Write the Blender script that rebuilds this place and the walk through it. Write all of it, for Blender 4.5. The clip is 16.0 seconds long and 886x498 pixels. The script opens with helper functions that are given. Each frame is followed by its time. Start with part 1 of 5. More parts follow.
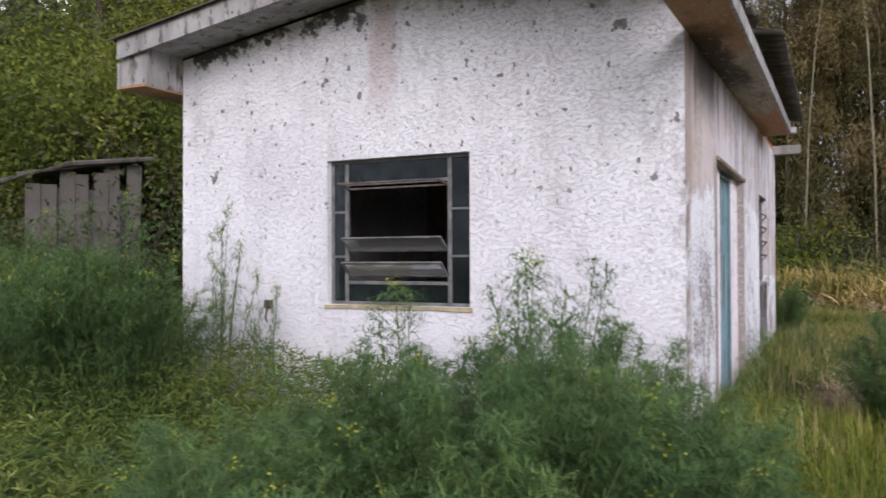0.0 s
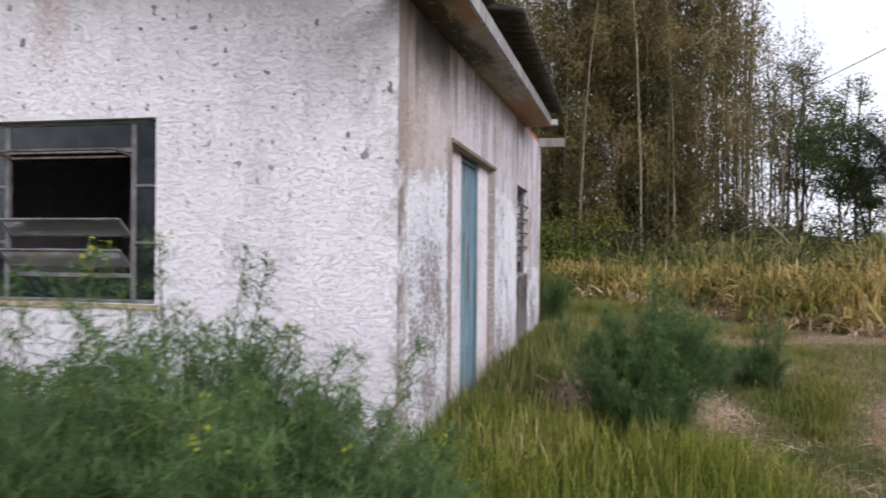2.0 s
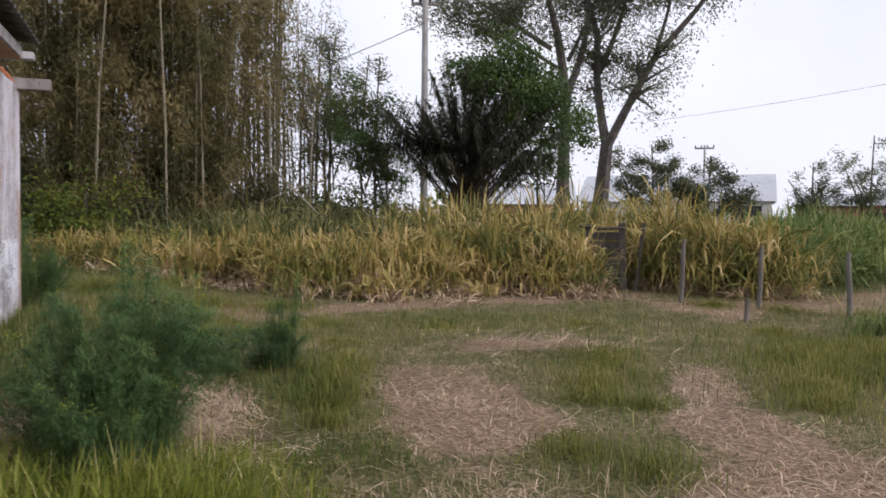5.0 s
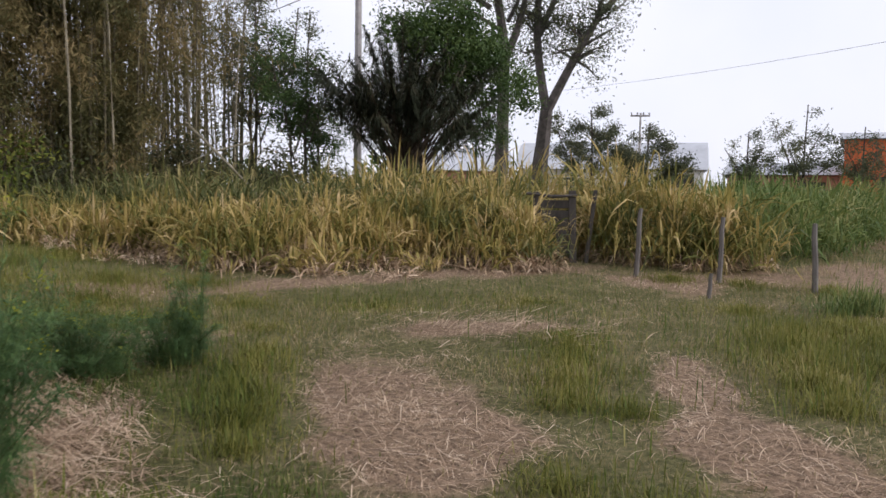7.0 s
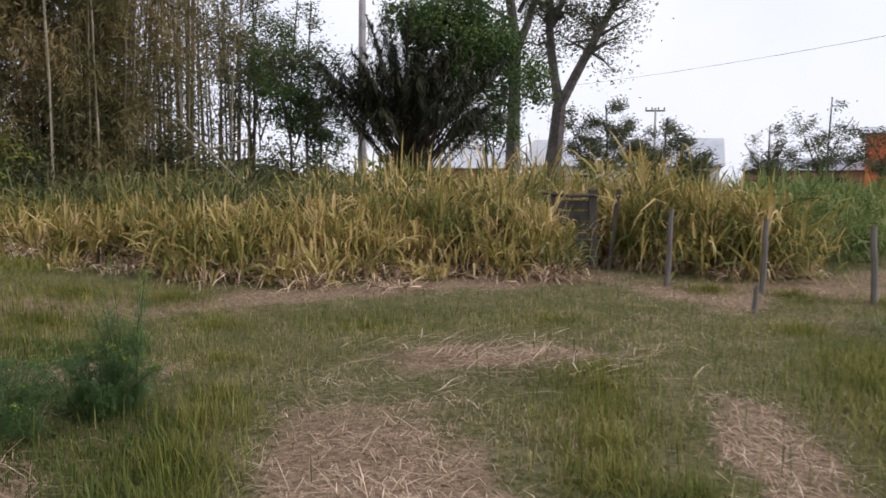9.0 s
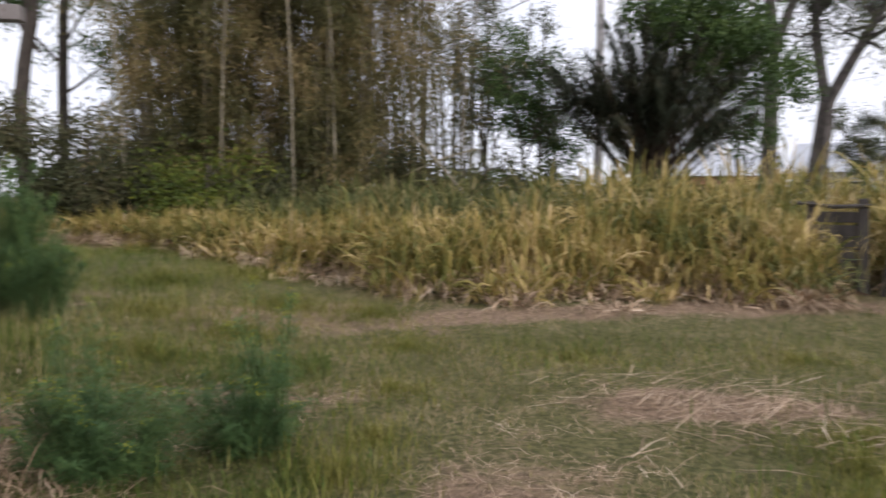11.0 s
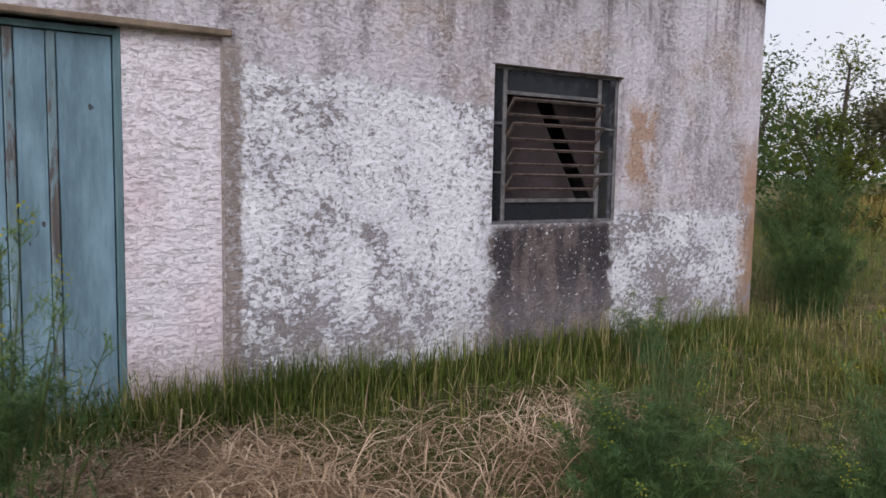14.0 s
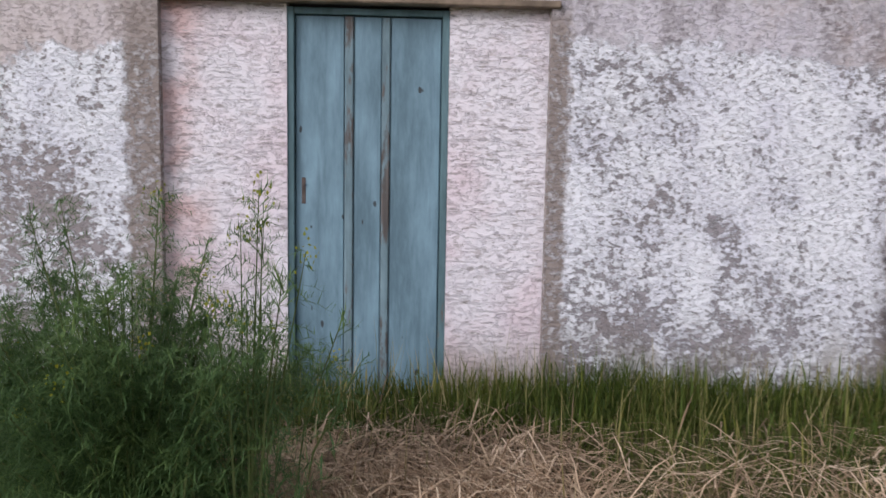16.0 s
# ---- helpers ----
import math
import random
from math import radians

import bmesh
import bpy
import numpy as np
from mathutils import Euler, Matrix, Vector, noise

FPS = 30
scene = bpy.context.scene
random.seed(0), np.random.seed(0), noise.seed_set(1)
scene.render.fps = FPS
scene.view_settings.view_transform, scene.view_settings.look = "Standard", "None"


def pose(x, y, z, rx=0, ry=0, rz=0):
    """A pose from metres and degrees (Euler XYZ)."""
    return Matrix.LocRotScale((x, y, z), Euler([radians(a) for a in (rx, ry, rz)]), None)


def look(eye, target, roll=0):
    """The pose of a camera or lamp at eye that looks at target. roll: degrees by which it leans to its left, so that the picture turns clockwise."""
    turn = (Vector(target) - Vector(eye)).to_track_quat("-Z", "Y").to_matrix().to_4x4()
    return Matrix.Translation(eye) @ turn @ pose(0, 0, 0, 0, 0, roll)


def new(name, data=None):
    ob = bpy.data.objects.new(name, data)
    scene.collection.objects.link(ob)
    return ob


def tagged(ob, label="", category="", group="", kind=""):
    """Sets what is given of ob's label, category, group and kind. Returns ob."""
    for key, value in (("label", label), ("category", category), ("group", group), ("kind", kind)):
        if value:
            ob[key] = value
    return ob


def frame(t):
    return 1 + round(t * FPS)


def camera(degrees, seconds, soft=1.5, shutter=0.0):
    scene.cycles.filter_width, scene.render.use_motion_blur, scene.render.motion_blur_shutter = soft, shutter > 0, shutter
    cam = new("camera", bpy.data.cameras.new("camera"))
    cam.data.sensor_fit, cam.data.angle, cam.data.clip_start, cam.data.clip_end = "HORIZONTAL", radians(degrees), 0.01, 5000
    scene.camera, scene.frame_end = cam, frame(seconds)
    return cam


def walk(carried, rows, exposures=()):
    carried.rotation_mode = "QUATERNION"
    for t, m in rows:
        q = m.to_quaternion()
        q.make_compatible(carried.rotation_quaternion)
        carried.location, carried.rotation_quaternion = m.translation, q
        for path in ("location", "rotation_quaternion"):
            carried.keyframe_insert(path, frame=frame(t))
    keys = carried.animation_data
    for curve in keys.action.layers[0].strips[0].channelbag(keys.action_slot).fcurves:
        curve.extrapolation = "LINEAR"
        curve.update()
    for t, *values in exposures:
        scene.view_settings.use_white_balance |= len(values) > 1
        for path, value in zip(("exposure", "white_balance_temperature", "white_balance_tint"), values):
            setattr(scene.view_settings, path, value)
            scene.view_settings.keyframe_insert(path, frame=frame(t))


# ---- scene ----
cam = camera(58.4, 16.0, soft=1.5, shutter=0.5)
METRES, EYE, TILT, LEAN, TURN = 8.6, 1.43, 0.0, 0.0, 26.3
ROWS = [
    (0.0, 0.0, 0.0, 0.0, 0.0, 0.81, 0.2),
    (0.5, 0.0189, 0.0038, -0.0008, -2.23, 0.55, 0.25),
    (1.0, 0.0394, 0.0294, -0.0025, -4.26, 0.11, -0.01),
    (1.5, 0.0574, 0.0543, -0.0005, -9.84, 0.03, -0.34),
    (2.0, 0.0788, 0.0732, -0.0001, -13.95, 0.09, -0.46),
    (2.5, 0.1005, 0.0967, -0.0004, -18.87, 0.22, -0.5),
    (3.0, 0.1168, 0.1217, -0.0029, -25.54, 0.54, -0.65),
    (3.5, 0.1316, 0.1351, -0.0021, -31.08, 0.86, -0.52),
    (4.0, 0.1551, 0.1476, 0.0003, -38.42, 1.1, -0.23),
    (4.5, 0.1683, 0.1602, -0.0011, -43.34, -0.34, -0.28),
    (7.0, 0.2854, 0.2838, -0.0016, -50.99, -4.2, -0.83),
    (7.5, 0.313, 0.3099, -0.0049, -52.55, -4.26, -0.74),
    (8.0, 0.3425, 0.3328, -0.0029, -52.89, -4.31, -0.59),
    (10.5, 0.5053, 0.4266, 0.0055, -39.13, -4.03, -0.25),
    (11.0, 0.525, 0.43, 0.0034, -32.65, -3.77, -0.21),
    (11.5, 0.5553, 0.4233, 0.0027, -19.27, -3.66, 0.06),
    (12.0, 0.5853, 0.4424, -0.0006, -6.75, -4.17, 0.22),
    (12.5, 0.612, 0.4617, 0.0035, 4.68, -4.7, 0.53),
    (13.0, 0.6505, 0.476, 0.0036, 16.46, -4.89, 0.57),
    (13.5, 0.6781, 0.5024, 0.0015, 27.13, -5.4, 0.05),
    (14.0, 0.6984, 0.5326, 0.0064, 29.92, -5.52, -1.0),
    (14.5, 0.7152, 0.5552, 0.0047, 35.93, -5.82, -1.59),
    (15.0, 0.7201, 0.5701, 0.0016, 46.03, -6.07, -1.92),
    (15.5, 0.7141, 0.59, -0.0016, 55.33, -6.43, -1.39),
    (16.0, 0.7095, 0.6123, -0.0009, 60.71, -6.3, -1.01),
]
walk(cam, [(t, pose(0, 0, EYE, TILT, LEAN, TURN) @ pose(METRES * x, METRES * y, METRES * z, 90 + pitch, roll, yaw)) for t, x, y, z, yaw, pitch, roll in ROWS],
     [(0, 0.20), (1.5, 0.13), (3.0, 0.03), (4.0, 0.0), (8.0, -0.03), (11.5, 0.14), (12.5, 0.06), (13.2, -0.12), (14.5, -0.26), (16.0, -0.06)])

# ---- sky and sun: a bright overcast afternoon ----
SUN_AZ, SUN_EL = radians(142), radians(25)
world = bpy.data.worlds.new("overcast_sky")
scene.world = world
world.use_nodes = True
wt = world.node_tree
wt.nodes.clear()
sky = wt.nodes.new("ShaderNodeTexSky")
sky.sky_type, sky.sun_disc = "NISHITA", False
sky.sun_elevation, sky.sun_rotation = SUN_EL, SUN_AZ
sky.dust_density = 4.0
sky_scale = wt.nodes.new("ShaderNodeVectorMath")
sky_scale.operation = "SCALE"
sky_scale.inputs["Scale"].default_value = 0.12
cloud_tex = wt.nodes.new("ShaderNodeTexNoise")
cloud_tex.inputs["Scale"].default_value = 2.2
cloud_tex.inputs["Detail"].default_value = 5
cloud_ramp = wt.nodes.new("ShaderNodeValToRGB")
cloud_ramp.color_ramp.elements[0].position, cloud_ramp.color_ramp.elements[0].color = 0.3, (0.80, 0.83, 0.98, 1)
cloud_ramp.color_ramp.elements[1].position, cloud_ramp.color_ramp.elements[1].color = 0.7, (0.98, 0.97, 1.04, 1)
sky_mix = wt.nodes.new("ShaderNodeMix")
sky_mix.data_type = "RGBA"
sky_mix.inputs["Factor"].default_value = 0.9
sky_bg = wt.nodes.new("ShaderNodeBackground")
sky_bg.inputs["Strength"].default_value = 1.15
sky_out = wt.nodes.new("ShaderNodeOutputWorld")
wt.links.new(sky.outputs[0], sky_scale.inputs[0])
wt.links.new(cloud_tex.outputs["Fac"], cloud_ramp.inputs["Fac"])
wt.links.new(sky_scale.outputs[0], sky_mix.inputs["A"])
wt.links.new(cloud_ramp.outputs["Color"], sky_mix.inputs["B"])
wt.links.new(sky_mix.outputs["Result"], sky_bg.inputs["Color"])
wt.links.new(sky_bg.outputs[0], sky_out.inputs["Surface"])
sun_data = bpy.data.lights.new("sun", "SUN")
sun_data.energy, sun_data.angle, sun_data.color = 2.1, radians(30), (1.0, 0.962, 1.0)
sun = new("sun", sun_data)
sun.matrix_world = look((math.sin(SUN_AZ) * 60, math.cos(SUN_AZ) * 60, 60 * math.tan(SUN_EL)), (0, 0, 0))

# ---- node helpers and materials ----


class Graph:
    """A material with short ways to add nodes."""

    def __init__(self, name):
        self.mat = bpy.data.materials.new(name)
        self.mat.use_nodes = True
        self.nt = self.mat.node_tree
        self.nt.nodes.clear()
        self.out = self.nt.nodes.new("ShaderNodeOutputMaterial")
        self.pos = self.node("ShaderNodeTexCoord").outputs["Object"]
        sep = self.node("ShaderNodeSeparateXYZ", {"Vector": self.pos})
        self.x, self.y, self.z = sep.outputs

    def node(self, kind, ins=None, **props):
        n = self.nt.nodes.new(kind)
        for k, v in props.items():
            if k == "operation":
                n.operation = v
            elif k == "data_type":
                n.data_type = v
            elif k == "blend_type":
                n.blend_type = v
            elif k == "interpolation_type":
                n.interpolation_type = v
            elif k == "feature":
                n.feature = v
            elif k == "wave":
                n.bands_direction = v
        for k, v in (ins or {}).items():
            if isinstance(v, bpy.types.NodeSocket):
                self.nt.links.new(v, n.inputs[k])
            else:
                n.inputs[k].default_value = v
        return n

    def stretch(self, sx, sy, sz):
        return self.node("ShaderNodeVectorMath", {0: self.pos, 1: (sx, sy, sz)}, operation="MULTIPLY").outputs[0]

    def noise(self, scale, detail=5.0, rough=0.55, vec=None):
        return self.node("ShaderNodeTexNoise", {"Vector": vec or self.pos, "Scale": scale, "Detail": detail, "Roughness": rough}).outputs["Fac"]

    def math(self, op, a, b=0.0):
        return self.node("ShaderNodeMath", {0: a, 1: b}, operation=op).outputs[0]

    def step(self, v, a, b):
        return self.node("ShaderNodeMapRange", {"Value": v, "From Min": a, "From Max": b}, interpolation_type="SMOOTHSTEP").outputs[0]

    def band(self, v, a, b, soft=0.03):
        return self.math("MULTIPLY", self.step(v, a - soft, a + soft), self.step(v, b + soft, b - soft))

    def mix(self, f, a, b):
        n = self.node("ShaderNodeMix", data_type="RGBA")
        for k, v in (("Factor", f), ("A", a), ("B", b)):
            if isinstance(v, bpy.types.NodeSocket):
                self.nt.links.new(v, n.inputs[k])
            else:
                n.inputs[k].default_value = v if k == "Factor" else (*v, 1)
        return n.outputs["Result"]

    def ramp(self, f, stops):
        n = self.node("ShaderNodeValToRGB", {"Fac": f})
        e = n.color_ramp.elements
        while len(e) < len(stops):
            e.new(0.5)
        for el, (p, c) in zip(e, stops):
            el.position, el.color = p, (*c, 1)
        return n.outputs["Color"]

    def bump(self, h, strength=0.5, distance=0.01, normal=None):
        ins = {"Height": h, "Strength": strength, "Distance": distance}
        if normal:
            ins["Normal"] = normal
        return self.node("ShaderNodeBump", ins).outputs["Normal"]

    def solid(self, color, rough=0.8, metal=0.0, normal=None, spec=0.3):
        ins = {"Base Color": color if isinstance(color, bpy.types.NodeSocket) else (*color, 1), "Roughness": rough, "Metallic": metal, "Specular IOR Level": spec}
        if normal:
            ins["Normal"] = normal
        s = self.node("ShaderNodeBsdfPrincipled", ins)
        self.nt.links.new(s.outputs[0], self.out.inputs["Surface"])
        return self.mat

    def leafy(self, color, through_share=0.35, rough=0.6):
        a = self.node("ShaderNodeBsdfPrincipled", {"Base Color": color, "Roughness": rough, "Specular IOR Level": 0.25})
        b = self.node("ShaderNodeBsdfTranslucent", {"Color": color})
        m = self.node("ShaderNodeMixShader", {0: through_share, 1: a.outputs[0], 2: b.outputs[0]})
        self.nt.links.new(m.outputs[0], self.out.inputs["Surface"])
        return self.mat


def leaf_material(name, stops, patch=0.5, through_share=0.3, rough=0.6, patch_scale=0.9):
    """Leaf colours vary from leaf to leaf, and in drifts."""
    g = Graph(name)
    rnd = g.node("ShaderNodeNewGeometry").outputs["Random Per Island"]
    drift = g.step(g.noise(patch_scale, 3), 0.3, 0.7)
    f = g.math("ADD", g.math("MULTIPLY", rnd, 1 - patch), g.math("MULTIPLY", drift, patch))
    return g.leafy(g.ramp(f, stops), through_share, rough)


def plain(name, color, var=0.25, scale=6.0, rough=0.8, metal=0.0, bump=0.3, spec=0.3):
    """A weathered plain surface: blotches and grain."""
    g = Graph(name)
    dark = tuple(c * (1 - var) for c in color)
    light = tuple(min(1, c * (1 + var * 0.6)) for c in color)
    blot = g.noise(scale, 6, 0.65)
    fine = g.noise(scale * 14, 3)
    col = g.mix(g.step(blot, 0.3, 0.7), dark, light)
    col = g.mix(g.math("MULTIPLY", g.step(fine, 0.55, 0.75), 0.4), col, dark)
    return g.solid(col, rough, metal, g.bump(g.math("ADD", blot, g.math("MULTIPLY", fine, 0.5)), bump, 0.01), spec)


def roughcast(g, fine=1.0, tall=1.0):
    """Relief of thrown plaster, with flakes wider than high."""
    a = g.noise(26, 5, 0.72, g.stretch(1, 1, 1.7 * tall))
    b = g.noise(60, 4, 0.65, g.stretch(1, 1, 1.4 * tall))
    flakes = g.step(g.noise(30, 5, 0.72, g.stretch(1, 1, 1.8 * tall)), 0.50, 0.60)
    h = g.math("ADD", g.math("ADD", a, g.math("MULTIPLY", b, 0.3 * fine)), g.math("MULTIPLY", flakes, 0.55))
    return h, flakes


def gable_material():
    g = Graph("white_roughcast")
    h, flakes = roughcast(g, 1.0, 0.8)
    big = g.noise(1.3, 5, 0.6)
    streak = g.noise(5, 4, 0.6, g.stretch(1, 1, 0.16))
    col = g.mix(g.step(big, 0.35, 0.7), (0.86, 0.84, 0.90), (0.75, 0.725, 0.785))
    col = g.mix(g.math("MULTIPLY", g.step(streak, 0.5, 0.75), 0.45), col, (0.55, 0.51, 0.55))
    # relief shadow painted in: hollows between the flakes turn grey
    col = g.mix(g.math("MULTIPLY", g.step(flakes, 0.7, 0.2), 0.13), col, (0.46, 0.44, 0.46))
    # damp pink run under the ridge
    wob = g.math("ADD", g.x, g.math("MULTIPLY", g.math("SUBTRACT", g.noise(2.5, 3), 0.5), 0.16))
    run = g.math("MULTIPLY", g.band(wob, -2.98, -2.78, 0.05), g.step(g.z, 2.25, 2.9))
    col = g.mix(g.math("MULTIPLY", run, 0.55), col, (0.50, 0.38, 0.37))
    # grey dashes put the chips' shade into the colour; then small holes and spots
    chip_shade = g.step(g.noise(24, 4, 0.65, g.stretch(1, 1, 2.0)), 0.61, 0.66)
    col = g.mix(g.math("MULTIPLY", chip_shade, 0.55), col, (0.40, 0.37, 0.40))
    spots = g.math("MAXIMUM", g.step(g.noise(21, 3, 0.5, g.stretch(1, 1, 0.85)), 0.668, 0.69), g.step(g.noise(8.5, 3, 0.5), 0.705, 0.72))
    low = g.step(g.z, 0.9, 2.2)
    col = g.mix(g.math("MULTIPLY", spots, g.math("MULTIPLY", low, 0.9)), col, (0.16, 0.15, 0.15))
    # black mould under the verge
    ver = g.math("SUBTRACT", g.math("ADD", g.z, g.math("MULTIPLY", g.math("ABSOLUTE", g.math("ADD", g.x, 2.8)), 0.13)), 3.2)
    ver = g.math("ADD", ver, g.math("MULTIPLY", g.math("SUBTRACT", g.noise(7, 6, 0.75), 0.5), 0.75))
    west = g.math("ADD", 0.45, g.math("MULTIPLY", g.step(g.x, -2.7, -3.2), 0.55))
    mould = g.math("MULTIPLY", g.math("MULTIPLY", g.step(ver, 0.0, 0.06), g.step(g.noise(3.6, 6, 0.7), 0.47, 0.53)), west)
    col = g.mix(g.math("MULTIPLY", mould, 0.93), col, (0.045, 0.04, 0.038))
    # grey rain stains high on the wall
    rain = g.math("MULTIPLY", g.math("MULTIPLY", g.step(g.noise(2.2, 5, 0.6, g.stretch(1, 1, 0.5)), 0.5, 0.68), g.step(g.z, 1.7, 2.3)), g.step(g.noise(14, 4, 0.65, g.stretch(1, 1, 0.35)), 0.42, 0.6))
    col = g.mix(g.math("MULTIPLY", rain, 0.55), col, (0.40, 0.375, 0.40))
    # splashed foot and grey corner
    foot = g.math("MULTIPLY", g.step(g.z, 1.0, 0.35), g.step(g.noise(4, 5), 0.4, 0.65))
    col = g.mix(g.math("MULTIPLY", foot, 0.6), col, (0.36, 0.33, 0.31))
    edge = g.math("MULTIPLY", g.step(g.math("ADD", g.x, g.math("MULTIPLY", g.noise(6, 4), 0.12)), -0.85, -0.76), g.step(g.noise(9, 4), 0.42, 0.6))
    col = g.mix(g.math("MULTIPLY", edge, 0.5), col, (0.34, 0.31, 0.30))
    return g.solid(col, 0.9, 0, g.bump(h, 0.8, 0.011), 0.15)


def front_material():
    g = Graph("peeling_whitewash")
    h, flakes = roughcast(g)
    big = g.noise(1.5, 6, 0.62)
    mid = g.noise(5.5, 6, 0.7)
    fleck = g.noise(27, 6, 0.72, g.stretch(1, 1, 1.45))
    streak = g.noise(3.6, 6, 0.68, g.stretch(1, 1, 0.3))
    # bare, grey and lilac plaster with water runs
    bare = g.mix(g.step(streak, 0.42, 0.6), (0.72, 0.68, 0.75), (0.37, 0.335, 0.365))
    bare = g.mix(g.math("MULTIPLY", g.step(big, 0.5, 0.66), 0.7), bare, (0.45, 0.34, 0.28))
    bare = g.mix(g.math("MULTIPLY", g.step(mid, 0.5, 0.68), 0.75), bare, (0.68, 0.65, 0.69))
    bare = g.mix(g.math("MULTIPLY", g.step(fleck, 0.55, 0.68), 0.5), bare, (0.27, 0.24, 0.26))
    bare = g.mix(g.math("MULTIPLY", g.step(g.math("ADD", fleck, g.math("MULTIPLY", g.math("SUBTRACT", mid, 0.5), 0.6)), 0.5, 0.44), 0.65), bare, (0.74, 0.71, 0.76))
    bare = g.mix(g.math("MULTIPLY", g.step(g.y, 7.2, 5.6), 0.5), bare, (0.66, 0.55, 0.50))
    # brushed-on limewash up to an uneven line, lower past the far window
    past = g.step(g.y, 10.3, 10.5)
    line = g.math("SUBTRACT", 2.08, g.math("MULTIPLY", past, 0.56))
    line = g.math("SUBTRACT", line, g.math("MULTIPLY", g.math("ABSOLUTE", g.math("SUBTRACT", g.y, 8.0)), 0.08))
    wavy = g.math("ADD", g.z, g.math("MULTIPLY", g.math("SUBTRACT", mid, 0.5), 0.42))
    under = g.step(g.math("SUBTRACT", line, wavy), -0.03, 0.03)
    keep = g.math("ADD", g.math("MULTIPLY", fleck, 0.95), g.math("MULTIPLY", mid, 0.27))
    keep = g.math("SUBTRACT", keep, g.math("MULTIPLY", g.step(big, 0.42, 0.68), 0.13))
    keep = g.math("SUBTRACT", keep, g.math("MULTIPLY", g.step(g.noise(5, 6, 0.72, g.stretch(1, 1, 0.6)), 0.47, 0.63), 0.075))
    keep = g.math("SUBTRACT", keep, g.math("MULTIPLY", past, 0.03))
    keep = g.math("ADD", keep, 0.035)
    damp = g.math("MULTIPLY", g.step(g.z, 1.15, 0.3), 0.06)
    paint = g.math("MULTIPLY", under, g.step(g.math("SUBTRACT", keep, damp), 0.475, 0.55))
    # mouldy grey below the far window, brown bands beside the doorway
    sill = g.math("MULTIPLY", g.band(g.math("ADD", g.y, g.math("MULTIPLY", g.math("SUBTRACT", mid, 0.5), 0.45)), 9.93, 11.06, 0.05), g.step(g.z, 1.2, 1.1))
    jag = g.math("MULTIPLY", g.math("SUBTRACT", g.noise(9, 5, 0.7), 0.5), 0.22)
    yy = g.math("ADD", g.y, jag)
    bands = g.math("MAXIMUM", g.band(yy, 8.10, 8.25, 0.025), g.band(yy, 6.10, 6.30, 0.025))
    bands = g.math("MULTIPLY", g.math("MULTIPLY", bands, g.step(g.z, 2.22, 2.1)), g.math("ADD", 0.55, g.math("MULTIPLY", g.step(fleck, 0.62, 0.48), 0.45)))
    corner = g.math("MAXIMUM", g.math("MULTIPLY", g.step(yy, 5.10, 4.94), g.step(mid, 0.38, 0.54)), g.step(yy, 12.62, 12.72))
    gone = g.math("MAXIMUM", g.math("MAXIMUM", g.math("MULTIPLY", sill, g.step(fleck, 0.66, 0.58)), bands), corner)
    paint = g.math("MULTIPLY", paint, g.math("SUBTRACT", 1.0, gone))
    bare = g.mix(g.math("MULTIPLY", under, 0.7), bare, (0.25, 0.225, 0.24))
    dark_run = g.noise(6, 6, 0.72, g.stretch(1, 1, 0.3))
    grime = g.mix(g.step(dark_run, 0.38, 0.56), (0.17, 0.135, 0.13), (0.045, 0.04, 0.046))
    grime = g.mix(g.math("MULTIPLY", g.step(fleck, 0.56, 0.66), 0.55), grime, (0.34, 0.31, 0.34))
    bare = g.mix(g.math("MULTIPLY", sill, g.math("ADD", 0.6, g.math("MULTIPLY", g.step(g.z, 0.5, 0.9), 0.34))), bare, grime)
    bare = g.mix(g.math("MULTIPLY", bands, 0.85), bare, (0.33, 0.275, 0.25))
    bare = g.mix(g.math("MULTIPLY", g.step(yy, 5.22, 4.98), 0.65), bare, (0.36, 0.28, 0.245))
    white = g.mix(g.step(g.noise(3, 4), 0.35, 0.7), (0.93, 0.94, 1.0), (0.84, 0.84, 0.93))
    white = g.mix(g.math("MULTIPLY", g.step(g.noise(24, 5, 0.72, g.stretch(1, 1, 1.9)), 0.56, 0.615), 0.75), white, (0.33, 0.305, 0.33))
    col = g.mix(paint, bare, white)
    # rust-coloured earth showing beside the window and along the far corner
    rust = g.math("MULTIPLY", g.band(yy, 11.17, 11.47, 0.06), g.band(g.math("ADD", g.z, jag), 1.42, 2.02, 0.1))
    rust = g.math("MAXIMUM", rust, g.math("MULTIPLY", g.step(yy, 12.45, 12.66), g.step(g.z, 2.0, 1.5)))
    col = g.mix(g.math("MULTIPLY", g.math("MULTIPLY", rust, g.step(mid, 0.36, 0.52)), 0.8), col, (0.44, 0.26, 0.16))
    # black runs below the wall's top
    top = g.math("SUBTRACT", g.z, g.math("ADD", 2.75, g.math("MULTIPLY", g.math("SUBTRACT", g.y, 5.0), 0.033)))
    runs = g.math("MULTIPLY", g.step(top, -0.8, 0.0), g.step(g.noise(9, 4, 0.6, g.stretch(1, 1, 0.07)), 0.52, 0.64))
    col = g.mix(g.math("MULTIPLY", runs, 0.8), col, (0.15, 0.135, 0.14))
    soot = g.math("MULTIPLY", g.band(yy, 5.15, 6.2, 0.25), g.step(g.math("ADD", g.z, jag), 2.25, 2.7))
    col = g.mix(g.math("MULTIPLY", soot, 0.85), col, (0.06, 0.055, 0.055))
    wet = g.math("MULTIPLY", g.band(yy, 9.9, 10.6, 0.15), g.step(g.z, 2.7, 2.9))
